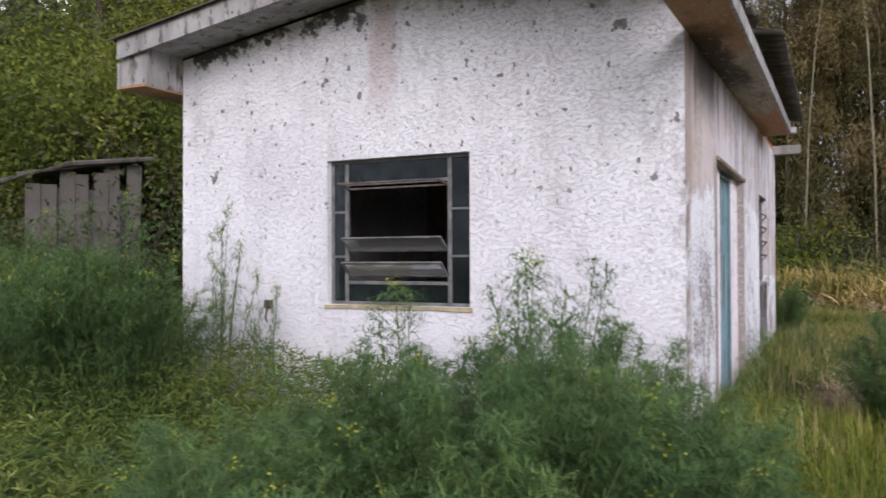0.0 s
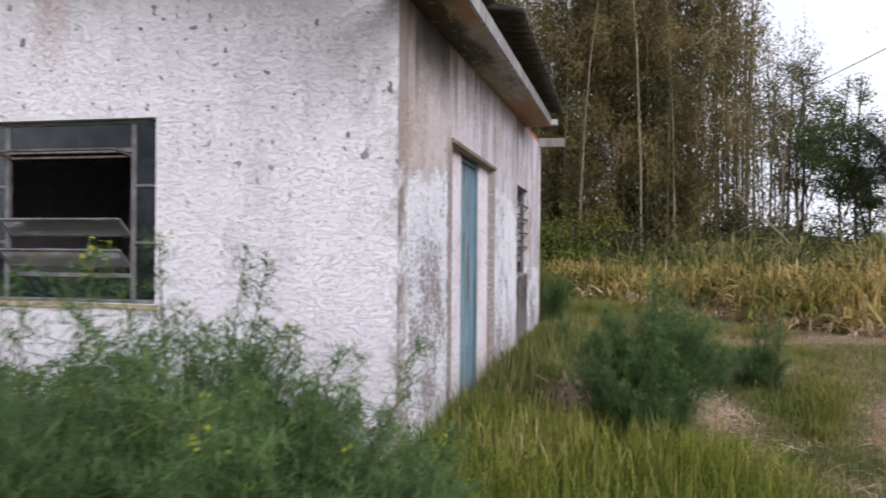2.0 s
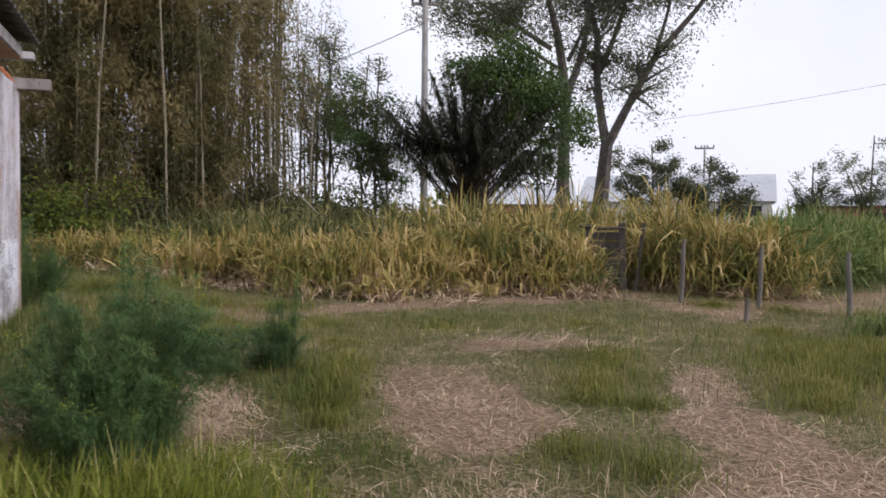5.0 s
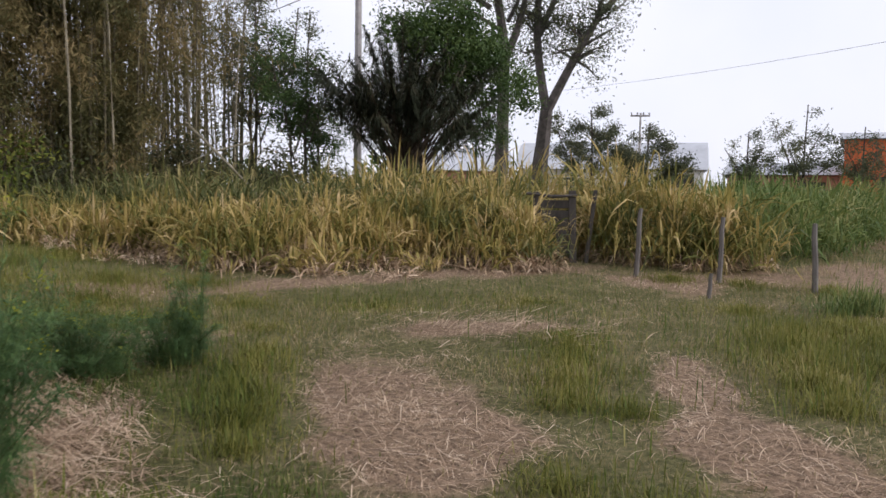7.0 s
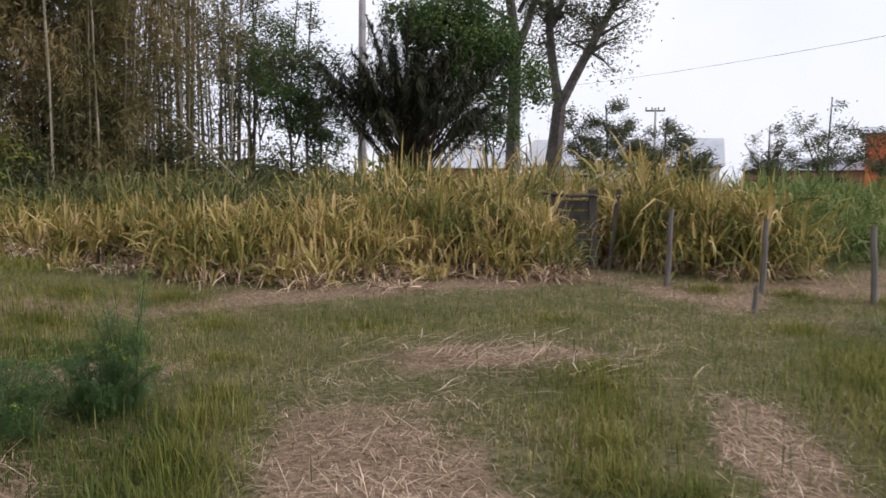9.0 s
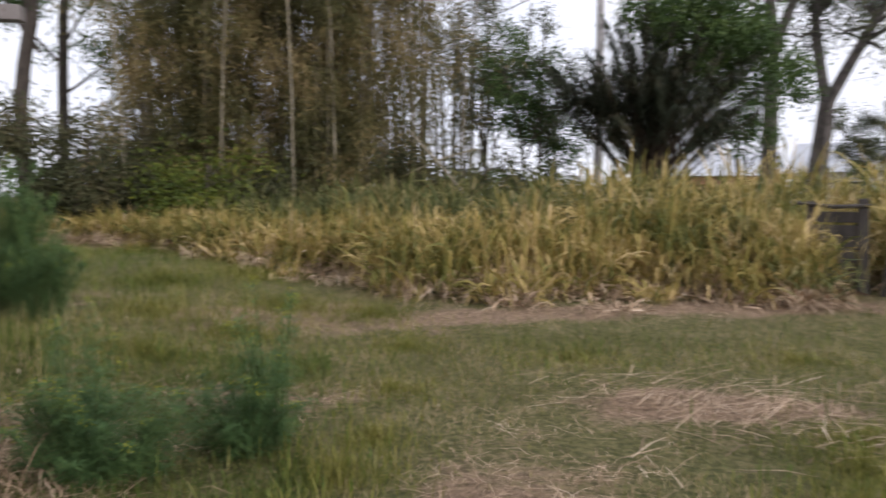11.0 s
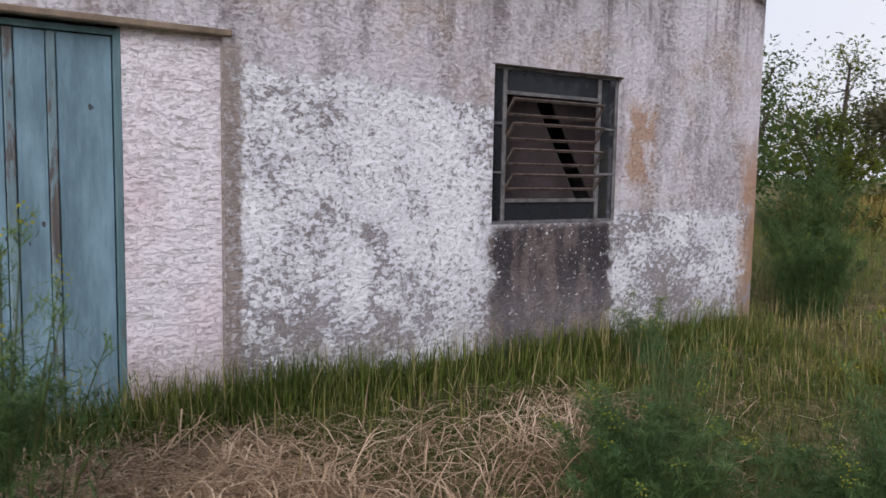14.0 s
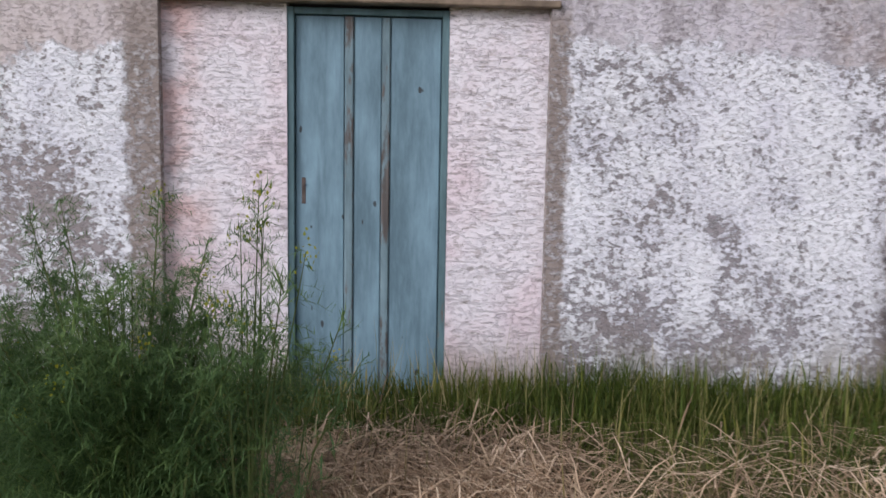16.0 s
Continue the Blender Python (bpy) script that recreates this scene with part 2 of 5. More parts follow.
    col = g.mix(g.math("MULTIPLY", wet, 0.8), col, (0.36, 0.19, 0.12))
    foot = g.math("MULTIPLY", g.step(g.z, 0.75, 0.35), g.step(mid, 0.42, 0.6))
    col = g.mix(g.math("MULTIPLY", foot, 0.6), col, (0.30, 0.26, 0.22))
    hh = g.math("ADD", h, g.math("MULTIPLY", paint, 0.7))
    return g.solid(col, 0.92, 0, g.bump(hh, 0.85, 0.010), 0.12)


def infill_material():
    g = Graph("pink_washed_infill")
    h, flakes = roughcast(g, 0.7)
    rows = g.noise(17, 4, 0.6, g.stretch(0.45, 0.45, 3.0))
    big = g.noise(1.7, 4)
    col = g.mix(g.step(big, 0.4, 0.66), (0.90, 0.86, 0.92), (0.84, 0.72, 0.78))
    # the wash has run thin and red beside the old jamb
    left = g.math("MULTIPLY", g.step(g.math("ADD", g.y, g.math("MULTIPLY", g.noise(3, 4), 0.3)), 6.75, 6.40), g.step(g.noise(2.4, 4), 0.38, 0.62))
    col = g.mix(g.math("MULTIPLY", left, 0.8), col, (0.62, 0.34, 0.30))
    dirt = g.math("MULTIPLY", g.step(g.noise(22, 5, 0.68, g.stretch(1, 0.6, 2.2)), 0.55, 0.63), 0.65)
    col = g.mix(dirt, col, (0.42, 0.36, 0.37))
    col = g.mix(g.math("MULTIPLY", g.step(g.z, 0.62, 0.3), 0.5), col, (0.42, 0.35, 0.28))
    hh = g.math("ADD", h, g.math("MULTIPLY", g.step(rows, 0.34, 0.42), 1.1))
    return g.solid(col, 0.9, 0, g.bump(hh, 0.85, 0.009), 0.12)


def painted_wood(name, paint, wood, worn, spec=0.3):
    """Painted boards, worn through along the grain; worn: 0 little, 1 much."""
    g = Graph(name)
    grain = g.noise(30, 5, 0.65, g.stretch(1, 1, 0.06))
    blot = g.noise(3.4, 6, 0.7, g.stretch(1, 1.6, 0.35))
    wear = g.noise(11, 6, 0.7, g.stretch(1, 1, 0.25))
    light = tuple(min(1, c * 1.45 + 0.03) for c in paint)
    dark = tuple(c * 0.62 for c in paint)
    col = g.mix(g.step(blot, 0.25, 0.78), dark, light)
    col = g.mix(g.math("MULTIPLY", g.step(grain, 0.5, 0.7), 0.4), col, dark)
    bare = g.step(wear, 0.74 - 0.26 * worn, 0.80 - 0.22 * worn)
    col = g.mix(bare, col, g.mix(g.step(grain, 0.35, 0.65), tuple(c * 0.55 for c in wood), wood))
    nails = g.step(g.noise(19, 1, 0.3, g.stretch(1, 1, 0.55)), 0.765, 0.785)
    col = g.mix(g.math("MULTIPLY", nails, 0.85), col, (0.035, 0.03, 0.028))
    hh = g.math("SUBTRACT", g.math("MULTIPLY", grain, 0.5), g.math("MULTIPLY", bare, 0.3))
    return g.solid(col, 0.62, 0, g.bump(hh, 0.5, 0.004), spec)


M_GABLE, M_FRONT, M_INFILL = gable_material(), front_material(), infill_material()
M_DOOR = painted_wood("teal_door_paint", (0.15, 0.25, 0.315), (0.33, 0.30, 0.27), 0.2)
M_BATTEN = painted_wood("worn_teal_batten", (0.15, 0.23, 0.27), (0.155, 0.14, 0.135), 0.98)
M_FRAME = painted_wood("dark_teal_frame", (0.09, 0.165, 0.19), (0.20, 0.17, 0.15), 0.35)
M_LINTEL = plain("earth_stained_concrete", (0.24, 0.185, 0.14), 0.4, 7)


def soffit_material():
    """Once white boards, blotched with rust-brown water marks and flaking along their length."""
    g = Graph("peeling_soffit_board")
    blot = g.noise(2.6, 6, 0.7, g.stretch(1, 0.5, 1))
    small = g.noise(13, 6, 0.7, g.stretch(1, 0.35, 1))
    grain = g.noise(34, 4, 0.6, g.stretch(1, 0.05, 1))
    col = g.mix(g.step(grain, 0.35, 0.65), (0.40, 0.36, 0.30), (0.28, 0.245, 0.20))
    wavy = g.math("ADD", g.y, g.math("MULTIPLY", g.math("SUBTRACT", blot, 0.5), 3.0))
    rusty = g.math("MAXIMUM", g.math("MULTIPLY", g.step(wavy, 6.6, 5.4), 0.9), g.step(wavy, 8.2, 9.2))
    rusty = g.math("MULTIPLY", rusty, g.math("ADD", 0.55, g.math("MULTIPLY", g.step(small, 0.4, 0.6), 0.4)))
    col = g.mix(rusty, col, (0.36, 0.155, 0.05))
    sooty = g.math("MULTIPLY", g.band(wavy, 5.0, 7.2, 0.5), g.step(g.math("ADD", g.x, g.math("MULTIPLY", g.math("SUBTRACT", blot, 0.5), 0.5)), -0.50, -0.62))
    col = g.mix(g.math("MULTIPLY", g.math("MAXIMUM", sooty, g.step(blot, 0.38, 0.33)), 0.88), col, (0.035, 0.028, 0.025))
    flake = g.step(small, 0.56, 0.62)
    col = g.mix(g.math("MULTIPLY", flake, 0.5), col, (0.44, 0.39, 0.32))
    col = g.mix(g.math("MULTIPLY", g.step(small, 0.40, 0.34), 0.6), col, (0.13, 0.075, 0.045))
    return g.solid(col, 0.75, 0, g.bump(g.math("ADD", flake, g.math("MULTIPLY", grain, 0.5)), 0.5, 0.004), 0.2)


M_SOFFIT = soffit_material()
M_FASCIA = painted_wood("grey_white_fascia", (0.30, 0.285, 0.29), (0.12, 0.10, 0.09), 0.8)
M_SHEET = plain("mossy_fibre_cement", (0.075, 0.068, 0.062), 0.45, 5)
M_BEAM = painted_wood("weathered_beam", (0.17, 0.15, 0.14), (0.10, 0.085, 0.075), 0.7)
M_BRICK = plain("red_clay_brick", (0.46, 0.15, 0.075), 0.35, 9)
M_STEEL = plain("rusty_grey_steel", (0.17, 0.165, 0.17), 0.5, 14, 0.6, 0.1)
M_STEEL_DARK = plain("rusted_bar", (0.13, 0.10, 0.09), 0.5, 20, 0.7, 0.1)
M_INNER = plain("dim_room_plaster", (0.30, 0.26, 0.25), 0.3, 2)
M_FLOOR = plain("dusty_cement_floor", (0.22, 0.20, 0.18), 0.3, 2)
M_BOARD = plain("brown_board", (0.085, 0.066, 0.068), 0.3, 3)
M_SILL = plain("crumbled_sill", (0.40, 0.34, 0.22), 0.4, 12)
M_OLDWOOD = painted_wood("dark_old_wood", (0.062, 0.052, 0.045), (0.04, 0.034, 0.03), 0.6)
M_POST = painted_wood("grey_post_wood", (0.12, 0.105, 0.095), (0.10, 0.085, 0.075), 0.6)
M_POLE = plain("grey_pole", (0.34, 0.32, 0.32), 0.25, 2)
M_WIRE = plain("dark_cable", (0.06, 0.06, 0.065), 0.1, 2)
M_BARK = plain("pale_bark", (0.095, 0.082, 0.076), 0.5, 3)
M_DARKBARK = plain("dark_bark", (0.075, 0.06, 0.05), 0.45, 4)
M_STEM = plain("green_stem", (0.10, 0.13, 0.045), 0.35, 10)
M_CULM = plain("bamboo_culm", (0.14, 0.118, 0.075), 0.45, 3)
M_DRYCULM = plain("dry_culm", (0.26, 0.225, 0.16), 0.3, 2)
M_DRYFROND = plain("dead_frond", (0.085, 0.062, 0.05), 0.5, 4)
M_ROOFFAR = plain("pale_metal_roof", (0.46, 0.475, 0.51), 0.12, 0.6)
M_WALLFAR = plain("whitewashed_wall", (0.62, 0.60, 0.60), 0.2, 0.5)
M_ORANGE = plain("orange_render", (0.66, 0.15, 0.055), 0.15, 0.4)
M_TILEFAR = plain("faded_red_tiles", (0.40, 0.20, 0.15), 0.3, 1.5)
# near-black colour standing in for the shade inside openings and gaps
M_GAPSHADE = plain("painted_opening_shade", (0.05, 0.05, 0.05), 0.2, 1)


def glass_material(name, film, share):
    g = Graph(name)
    film_noise = g.noise(5, 6, 0.7)
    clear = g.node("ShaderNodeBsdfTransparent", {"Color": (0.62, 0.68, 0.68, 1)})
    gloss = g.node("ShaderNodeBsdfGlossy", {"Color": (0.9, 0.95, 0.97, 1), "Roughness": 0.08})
    # film colour: dust on the vanes, near-black on the fixed panes
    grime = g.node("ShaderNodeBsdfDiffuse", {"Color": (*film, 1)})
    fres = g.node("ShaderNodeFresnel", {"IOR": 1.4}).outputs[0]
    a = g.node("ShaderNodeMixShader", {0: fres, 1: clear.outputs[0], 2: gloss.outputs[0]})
    b = g.node("ShaderNodeMixShader", {0: g.math("ADD", share, g.math("MULTIPLY", g.step(film_noise, 0.4, 0.7), 0.2)), 1: a.outputs[0], 2: grime.outputs[0]})
    g.nt.links.new(b.outputs[0], g.out.inputs["Surface"])
    return g.mat


M_GLASS = glass_material("dark_film_pane", (0.026, 0.028, 0.034), 0.84)
# near-black film paints the dark room behind into the gable panes
M_DARKGLASS = glass_material("room_dark_pane", (0.012, 0.017, 0.020), 0.35)
M_VANEGLASS = glass_material("dust_caked_pane", (0.17, 0.165, 0.155), 0.7)
L_FENNEL = leaf_material("fennel_leaf", [(0.0, (0.046, 0.092, 0.036)), (0.5, (0.094, 0.17, 0.06)), (0.85, (0.17, 0.255, 0.085)), (1.0, (0.28, 0.34, 0.10))], 0.4, 0.33, 0.6, 2.5)
L_WEED = leaf_material("weed_leaf", [(0.0, (0.04, 0.07, 0.016)), (0.55, (0.095, 0.135, 0.028)), (0.9, (0.19, 0.22, 0.045)), (1.0, (0.40, 0.40, 0.16))], 0.45, 0.3, 0.6, 1.6)
L_FLOWER = leaf_material("yellow_buds", [(0.0, (0.22, 0.26, 0.03)), (1.0, (0.42, 0.40, 0.05))], 0.2)
L_GRASS = leaf_material("green_grass", [(0.0, (0.05, 0.088, 0.016)), (0.45, (0.105, 0.15, 0.026)), (0.75, (0.21, 0.22, 0.05)), (0.92, (0.40, 0.34, 0.14)), (1.0, (0.60, 0.49, 0.28))], 0.3)
L_WALLGRASS = leaf_material("shaded_wall_grass", [(0.0, (0.04, 0.072, 0.014)), (0.5, (0.085, 0.12, 0.022)), (0.85, (0.17, 0.18, 0.045)), (1.0, (0.38, 0.32, 0.15))], 0.4, 0.3, 0.6, 2.0)
L_BANK = leaf_material("leaning_grass", [(0.0, (0.075, 0.115, 0.014)), (0.45, (0.15, 0.185, 0.024)), (0.78, (0.27, 0.27, 0.05)), (0.93, (0.48, 0.41, 0.18)), (1.0, (0.70, 0.58, 0.36))], 0.3)
L_STALK = leaf_material("seed_stalk", [(0.0, (0.16, 0.17, 0.05)), (0.6, (0.33, 0.28, 0.12)), (1.0, (0.55, 0.45, 0.27))], 0.2)
L_TUFT = leaf_material("olive_tuft", [(0.0, (0.075, 0.095, 0.018)), (0.5, (0.16, 0.165, 0.032)), (0.85, (0.29, 0.255, 0.075)), (1.0, (0.50, 0.40, 0.22))], 0.4)
L_LAWN = leaf_material("trodden_grass", [(0.0, (0.08, 0.10, 0.03)), (0.35, (0.15, 0.155, 0.05)), (0.58, (0.29, 0.235, 0.115)), (1.0, (0.56, 0.43, 0.28))], 0.45)
L_STRAW = leaf_material("cut_straw", [(0.0, (0.09, 0.06, 0.038)), (0.35, (0.30, 0.205, 0.13)), (0.7, (0.60, 0.44, 0.30)), (1.0, (0.90, 0.74, 0.57))], 0.3, 0.15, 0.6, 1.8)
L_REED = leaf_material("yellowing_reed", [(0.0, (0.07, 0.09, 0.025)), (0.28, (0.17, 0.17, 0.045)), (0.55, (0.36, 0.28, 0.085)), (0.80, (0.54, 0.40, 0.18)), (1.0, (0.74, 0.58, 0.36))], 0.5, 0.3, 0.6, 1.1)
L_REEDGREEN = leaf_material("green_reed", [(0.0, (0.055, 0.095, 0.025)), (0.45, (0.12, 0.17, 0.045)), (0.75, (0.22, 0.24, 0.075)), (1.0, (0.48, 0.40, 0.20))], 0.4)
L_REEDBACK = leaf_material("olive_reed", [(0.0, (0.05, 0.065, 0.022)), (0.45, (0.105, 0.12, 0.04)), (0.75, (0.21, 0.19, 0.07)), (1.0, (0.45, 0.36, 0.18))], 0.45, 0.3, 0.6, 0.8)
L_BAMBOO = leaf_material("bamboo_leaf", [(0.0, (0.05, 0.06, 0.023)), (0.4, (0.13, 0.12, 0.047)), (0.75, (0.27, 0.205, 0.092)), (1.0, (0.45, 0.34, 0.18))], 0.6, 0.45, 0.6, 0.45)
L_UNDER = leaf_material("shaded_undergrowth", [(0.0, (0.035, 0.042, 0.02)), (0.5, (0.075, 0.08, 0.036)), (1.0, (0.15, 0.12, 0.065))], 0.5, 0.3, 0.6, 0.7)
L_TREE = leaf_material("dark_tree_leaf", [(0.0, (0.030, 0.055, 0.018)), (0.5, (0.06, 0.105, 0.03)), (1.0, (0.12, 0.17, 0.05))], 0.4, 0.3, 0.6, 0.4)
L_BRIGHT = leaf_material("bright_tree_leaf", [(0.0, (0.045, 0.075, 0.018)), (0.5, (0.105, 0.135, 0.022)), (1.0, (0.27, 0.26, 0.045))], 0.5, 0.35, 0.6, 0.5)
L_GUM = leaf_material("gum_leaf", [(0.0, (0.045, 0.055, 0.035)), (0.6, (0.095, 0.11, 0.06)), (1.0, (0.17, 0.16, 0.075))], 0.5)
L_PALM = leaf_material("palm_frond_leaf", [(0.0, (0.022, 0.030, 0.018)), (0.6, (0.045, 0.052, 0.03)), (1.0, (0.10, 0.075, 0.045))], 0.4, 0.15)


def ground_material():
    g = Graph("dry_earth_and_thatch")
    dry = g.node("ShaderNodeAttribute")
    dry.attribute_name = "dry"
    n1, n2, n3 = g.noise(2.5, 6, 0.65), g.noise(18, 5, 0.65), g.noise(80, 3, 0.6)
    straw = g.mix(g.step(n2, 0.35, 0.65), (0.13, 0.088, 0.06), (0.33, 0.23, 0.155))
    straw = g.mix(g.math("MULTIPLY", g.step(n3, 0.5, 0.7), 0.6), straw, (0.44, 0.34, 0.24))
    turf = g.mix(g.step(n2, 0.35, 0.65), (0.07, 0.075, 0.03), (0.17, 0.15, 0.07))
    turf = g.mix(g.math("MULTIPLY", g.step(n1, 0.5, 0.7), 0.5), turf, (0.26, 0.21, 0.12))
    f = g.step(g.math("ADD", dry.outputs["Fac"], g.math("MULTIPLY", g.math("SUBTRACT", n1, 0.5), 0.7)), 0.35, 0.65)
    return g.solid(g.mix(f, turf, straw), 0.95, 0, g.bump(g.math("ADD", n2, g.math("MULTIPLY", n3, 0.6)), 0.9, 0.03), 0.1)


M_GROUND = ground_material()

# ---- mesh helpers ----


def part(name, bm, material, parent=None, label=""):
    """Links a bmesh as one mesh object under a thing or a part."""
    me = bpy.data.meshes.new(name)
    bm.to_mesh(me)
    bm.free()
    me.materials.append(material)
    ob = new(name, me)
    ob.parent = parent
    if label:
        ob["label"] = label
    return ob


def same_mesh(name, source, parent, m):
    ob = new(name, source.data)
    ob.parent = parent
    ob.matrix_basis = m
    return ob


def thing(name, label, category, group="", at=(0, 0, 0)):
    ob = new(name)
    ob.location = at
    return tagged(ob, label, category, group)


def box(bm, x0, y0, z0, x1, y1, z1, bevel=0.0):
    made = bmesh.ops.create_cube(bm, size=1)["verts"]
    m = Matrix.LocRotScale(((x0 + x1) / 2, (y0 + y1) / 2, (z0 + z1) / 2), None, (x1 - x0, y1 - y0, z1 - z0))
    bmesh.ops.transform(bm, matrix=m, verts=made)
    if bevel:
        edges = list({e for v in made for e in v.link_edges})
        bmesh.ops.bevel(bm, geom=edges, offset=bevel, segments=1, affect="EDGES")
    return bm


def boxed(*a):
    return box(bmesh.new(), *a)


def tube(bm, pts, radii, sides=6):
    """A tapered round limb along points."""
    rings = []
    for i, p in enumerate(pts):
        p = Vector(p)
        a, b = Vector(pts[max(i - 1, 0)]), Vector(pts[min(i + 1, len(pts) - 1)])
        d = (b - a).normalized()
        u = d.orthogonal().normalized()
        w = d.cross(u)
        rings.append([bm.verts.new(p + (u * math.cos(k * math.tau / sides) + w * math.sin(k * math.tau / sides)) * radii[i]) for k in range(sides)])
    for r, s in zip(rings, rings[1:]):
        # match the ring's turn to its neighbour
        k0 = min(range(sides), key=lambda k: (s[k].co - r[0].co).length)
        for k in range(sides):
            bm.faces.new((r[k], r[(k + 1) % sides], s[(k0 + k + 1) % sides], s[(k0 + k) % sides]))
    bm.faces.new(rings[0][::-1])
    bm.faces.new(rings[-1])
    return bm


def np_mesh(name, verts, tris, material):
    """A large triangle mesh from arrays."""
    me = bpy.data.meshes.new(name)
    v, f = np.asarray(verts, np.float32).reshape(-1, 3), np.asarray(tris, np.int32).reshape(-1, 3)
    me.vertices.add(len(v))
    me.vertices.foreach_set("co", v.ravel())
    me.loops.add(f.size)
    me.loops.foreach_set("vertex_index", f.ravel())
    me.polygons.add(len(f))
    me.polygons.foreach_set("loop_start", np.arange(0, f.size, 3, dtype=np.int32))
    me.update(calc_edges=True)
    me.materials.append(material)
    return me


rng = np.random.default_rng(7)


def strips(base, way, length, width, droop, segs=2, twist=None):
    """Curved tapering leaf blades: base (n,3), way (n,3) first direction, droop pulls the tip down. Gives vertices and triangles."""
    n = len(base)
    way = way / np.linalg.norm(way, axis=1, keepdims=True)
    side = np.cross(way, (0, 0, 1.0))
    bad = np.linalg.norm(side, axis=1) < 1e-3
    side[bad] = (1, 0, 0)
    side /= np.linalg.norm(side, axis=1, keepdims=True)
    if twist is not None:
        up = np.cross(side, way)
        side = side * np.cos(twist)[:, None] + up * np.sin(twist)[:, None]
    rows = []
    for k in range(segs + 1):
        s = k / segs
        c = base + way * (length * s)[:, None]
        c[:, 2] -= droop * length * s * s
        half = (width * (1 - s) ** 0.7 * 0.5 * (0.55 + 0.9 * min(1, 3 * s)))[:, None]
        if k < segs:
            rows += [c - side * half, c + side * half]
        else:
            rows.append(c)
    per = 2 * segs + 1
    v = np.stack(rows, 1).reshape(-1, 3)
    t = []
    for k in range(segs - 1):
        a = 2 * k
        t += [(a, a + 1, a + 3), (a, a + 3, a + 2)]
    t.append((2 * segs - 2, 2 * segs - 1, 2 * segs))
    tris = (np.arange(n)[:, None, None] * per + np.array(t)[None]).reshape(-1, 3)
    return v, tris


def flakes(centre, way, length, width):
    """Flat lozenge leaves, two triangles each."""
    n = len(centre)
    way = way / np.linalg.norm(way, axis=1, keepdims=True)
    side = np.cross(way, rng.normal(size=(n, 3)))
    side /= np.linalg.norm(side, axis=1, keepdims=True) + 1e-9
    l, w = length[:, None], width[:, None] * 0.5
    v = np.stack([centre, centre + way * l * 0.45 - side * w, centre + way * l, centre + way * l * 0.45 + side * w], 1).reshape(-1, 3)
    t = (np.arange(n)[:, None, None] * 4 + np.array([(0, 1, 2), (0, 2, 3)])[None]).reshape(-1, 3)
    return v, t


def joined(pieces):
    vs, ts, k = [], [], 0
    for v, t in pieces:
        vs.append(v)
        ts.append(t + k)
        k += len(v)
    return np.concatenate(vs), np.concatenate(ts)


def turned(n, flat=1.0):
    """n random directions; flat under 1 keeps them level."""
    d = rng.normal(size=(n, 3))
    d[:, 2] *= flat
    return d / np.linalg.norm(d, axis=1, keepdims=True)


def ease(v, a, b):
    s = np.clip((v - a) / (b - a), 0, 1)
    return s * s * (3 - 2 * s)


# ---- ground ----
WAVES = [(rng.uniform(-1, 1, 2) * 0.5 * 1.6 ** (k % 5), rng.uniform(0, 6.28), 1.35 ** -(k % 5)) for k in range(20)]


def ripple(x, y, s=1.0):
    """A smooth uneven field, about -1 to 1."""
    return sum(a * np.sin((w[0] * x + w[1] * y) * s + p) for w, p, a in WAVES) / 5.0


def gz(x, y):
    x, y = np.asarray(x, float), np.asarray(y, float)
    bank = 0.20 * ease(x, 2.0, -0.5) * ease(y, 1.5, 5.5)
    far = 0.18 * ease(y + 0.35 * x, 13.0, 19.0)
    return bank + far + 0.025 * ripple(x, y, 2.2) * ease(np.hypot(x, y), 60, 40)


DRY = ((3.0, 7.7, 0.85, 1.3, 1.0), (2.7, 9.3, 0.45, 0.6, 0.5), (4.6, 6.6, 0.4, 0.5, 0.9), (5.2, 7.6, 0.4, 0.6, 0.9), (5.8, 8.4, 0.4, 0.5, 0.7), (4.6, 10.7, 0.7, 0.5, 0.8), (5.6, 10.3, 0.6, 0.45, 0.8),
       (0.75, 7.9, 0.55, 1.3, 0.75), (0.55, 9.9, 0.5, 0.8, 0.25), (1.3, 8.6, 0.35, 0.5, 0.7), (1.7, 11.3, 0.8, 0.8, 0.6), (6.2, 14.4, 3.2, 0.6, 0.6), (1.5, 14.5, 1.2, 1.5, 0.4), (9.6, 12.6, 1.2, 0.8, 0.6), (4.0, 5.2, 0.9, 1.1, 0.8), (15.0, 12.0, 4.0, 1.6, 0.6), (23.0, 17.0, 5.0, 2.0, 0.6))
WET = ((4.1, 7.7, 0.38, 0.45, 1.0), (4.7, 8.6, 0.5, 0.6, 1.0), (5.4, 9.5, 0.5, 0.6, 0.8), (1.95, 8.2, 0.4, 0.7, 1.0), (2.35, 9.5, 0.4, 0.7, 0.8), (4.0, 12.3, 3.2, 0.9, 0.8), (5.6, 6.8, 0.4, 0.5, 0.9), (6.5, 7.8, 0.6, 0.8, 1.0), (7.4, 8.9, 0.8, 0.8, 1.0), (8.0, 7.0, 1.2, 1.4, 0.9), (0.4, 5.2, 0.9, 1.0, 0.8), (3.3, 6.2, 0.45, 0.6, 0.9), (6.6, 10.6, 1.0, 0.6, 0.5))


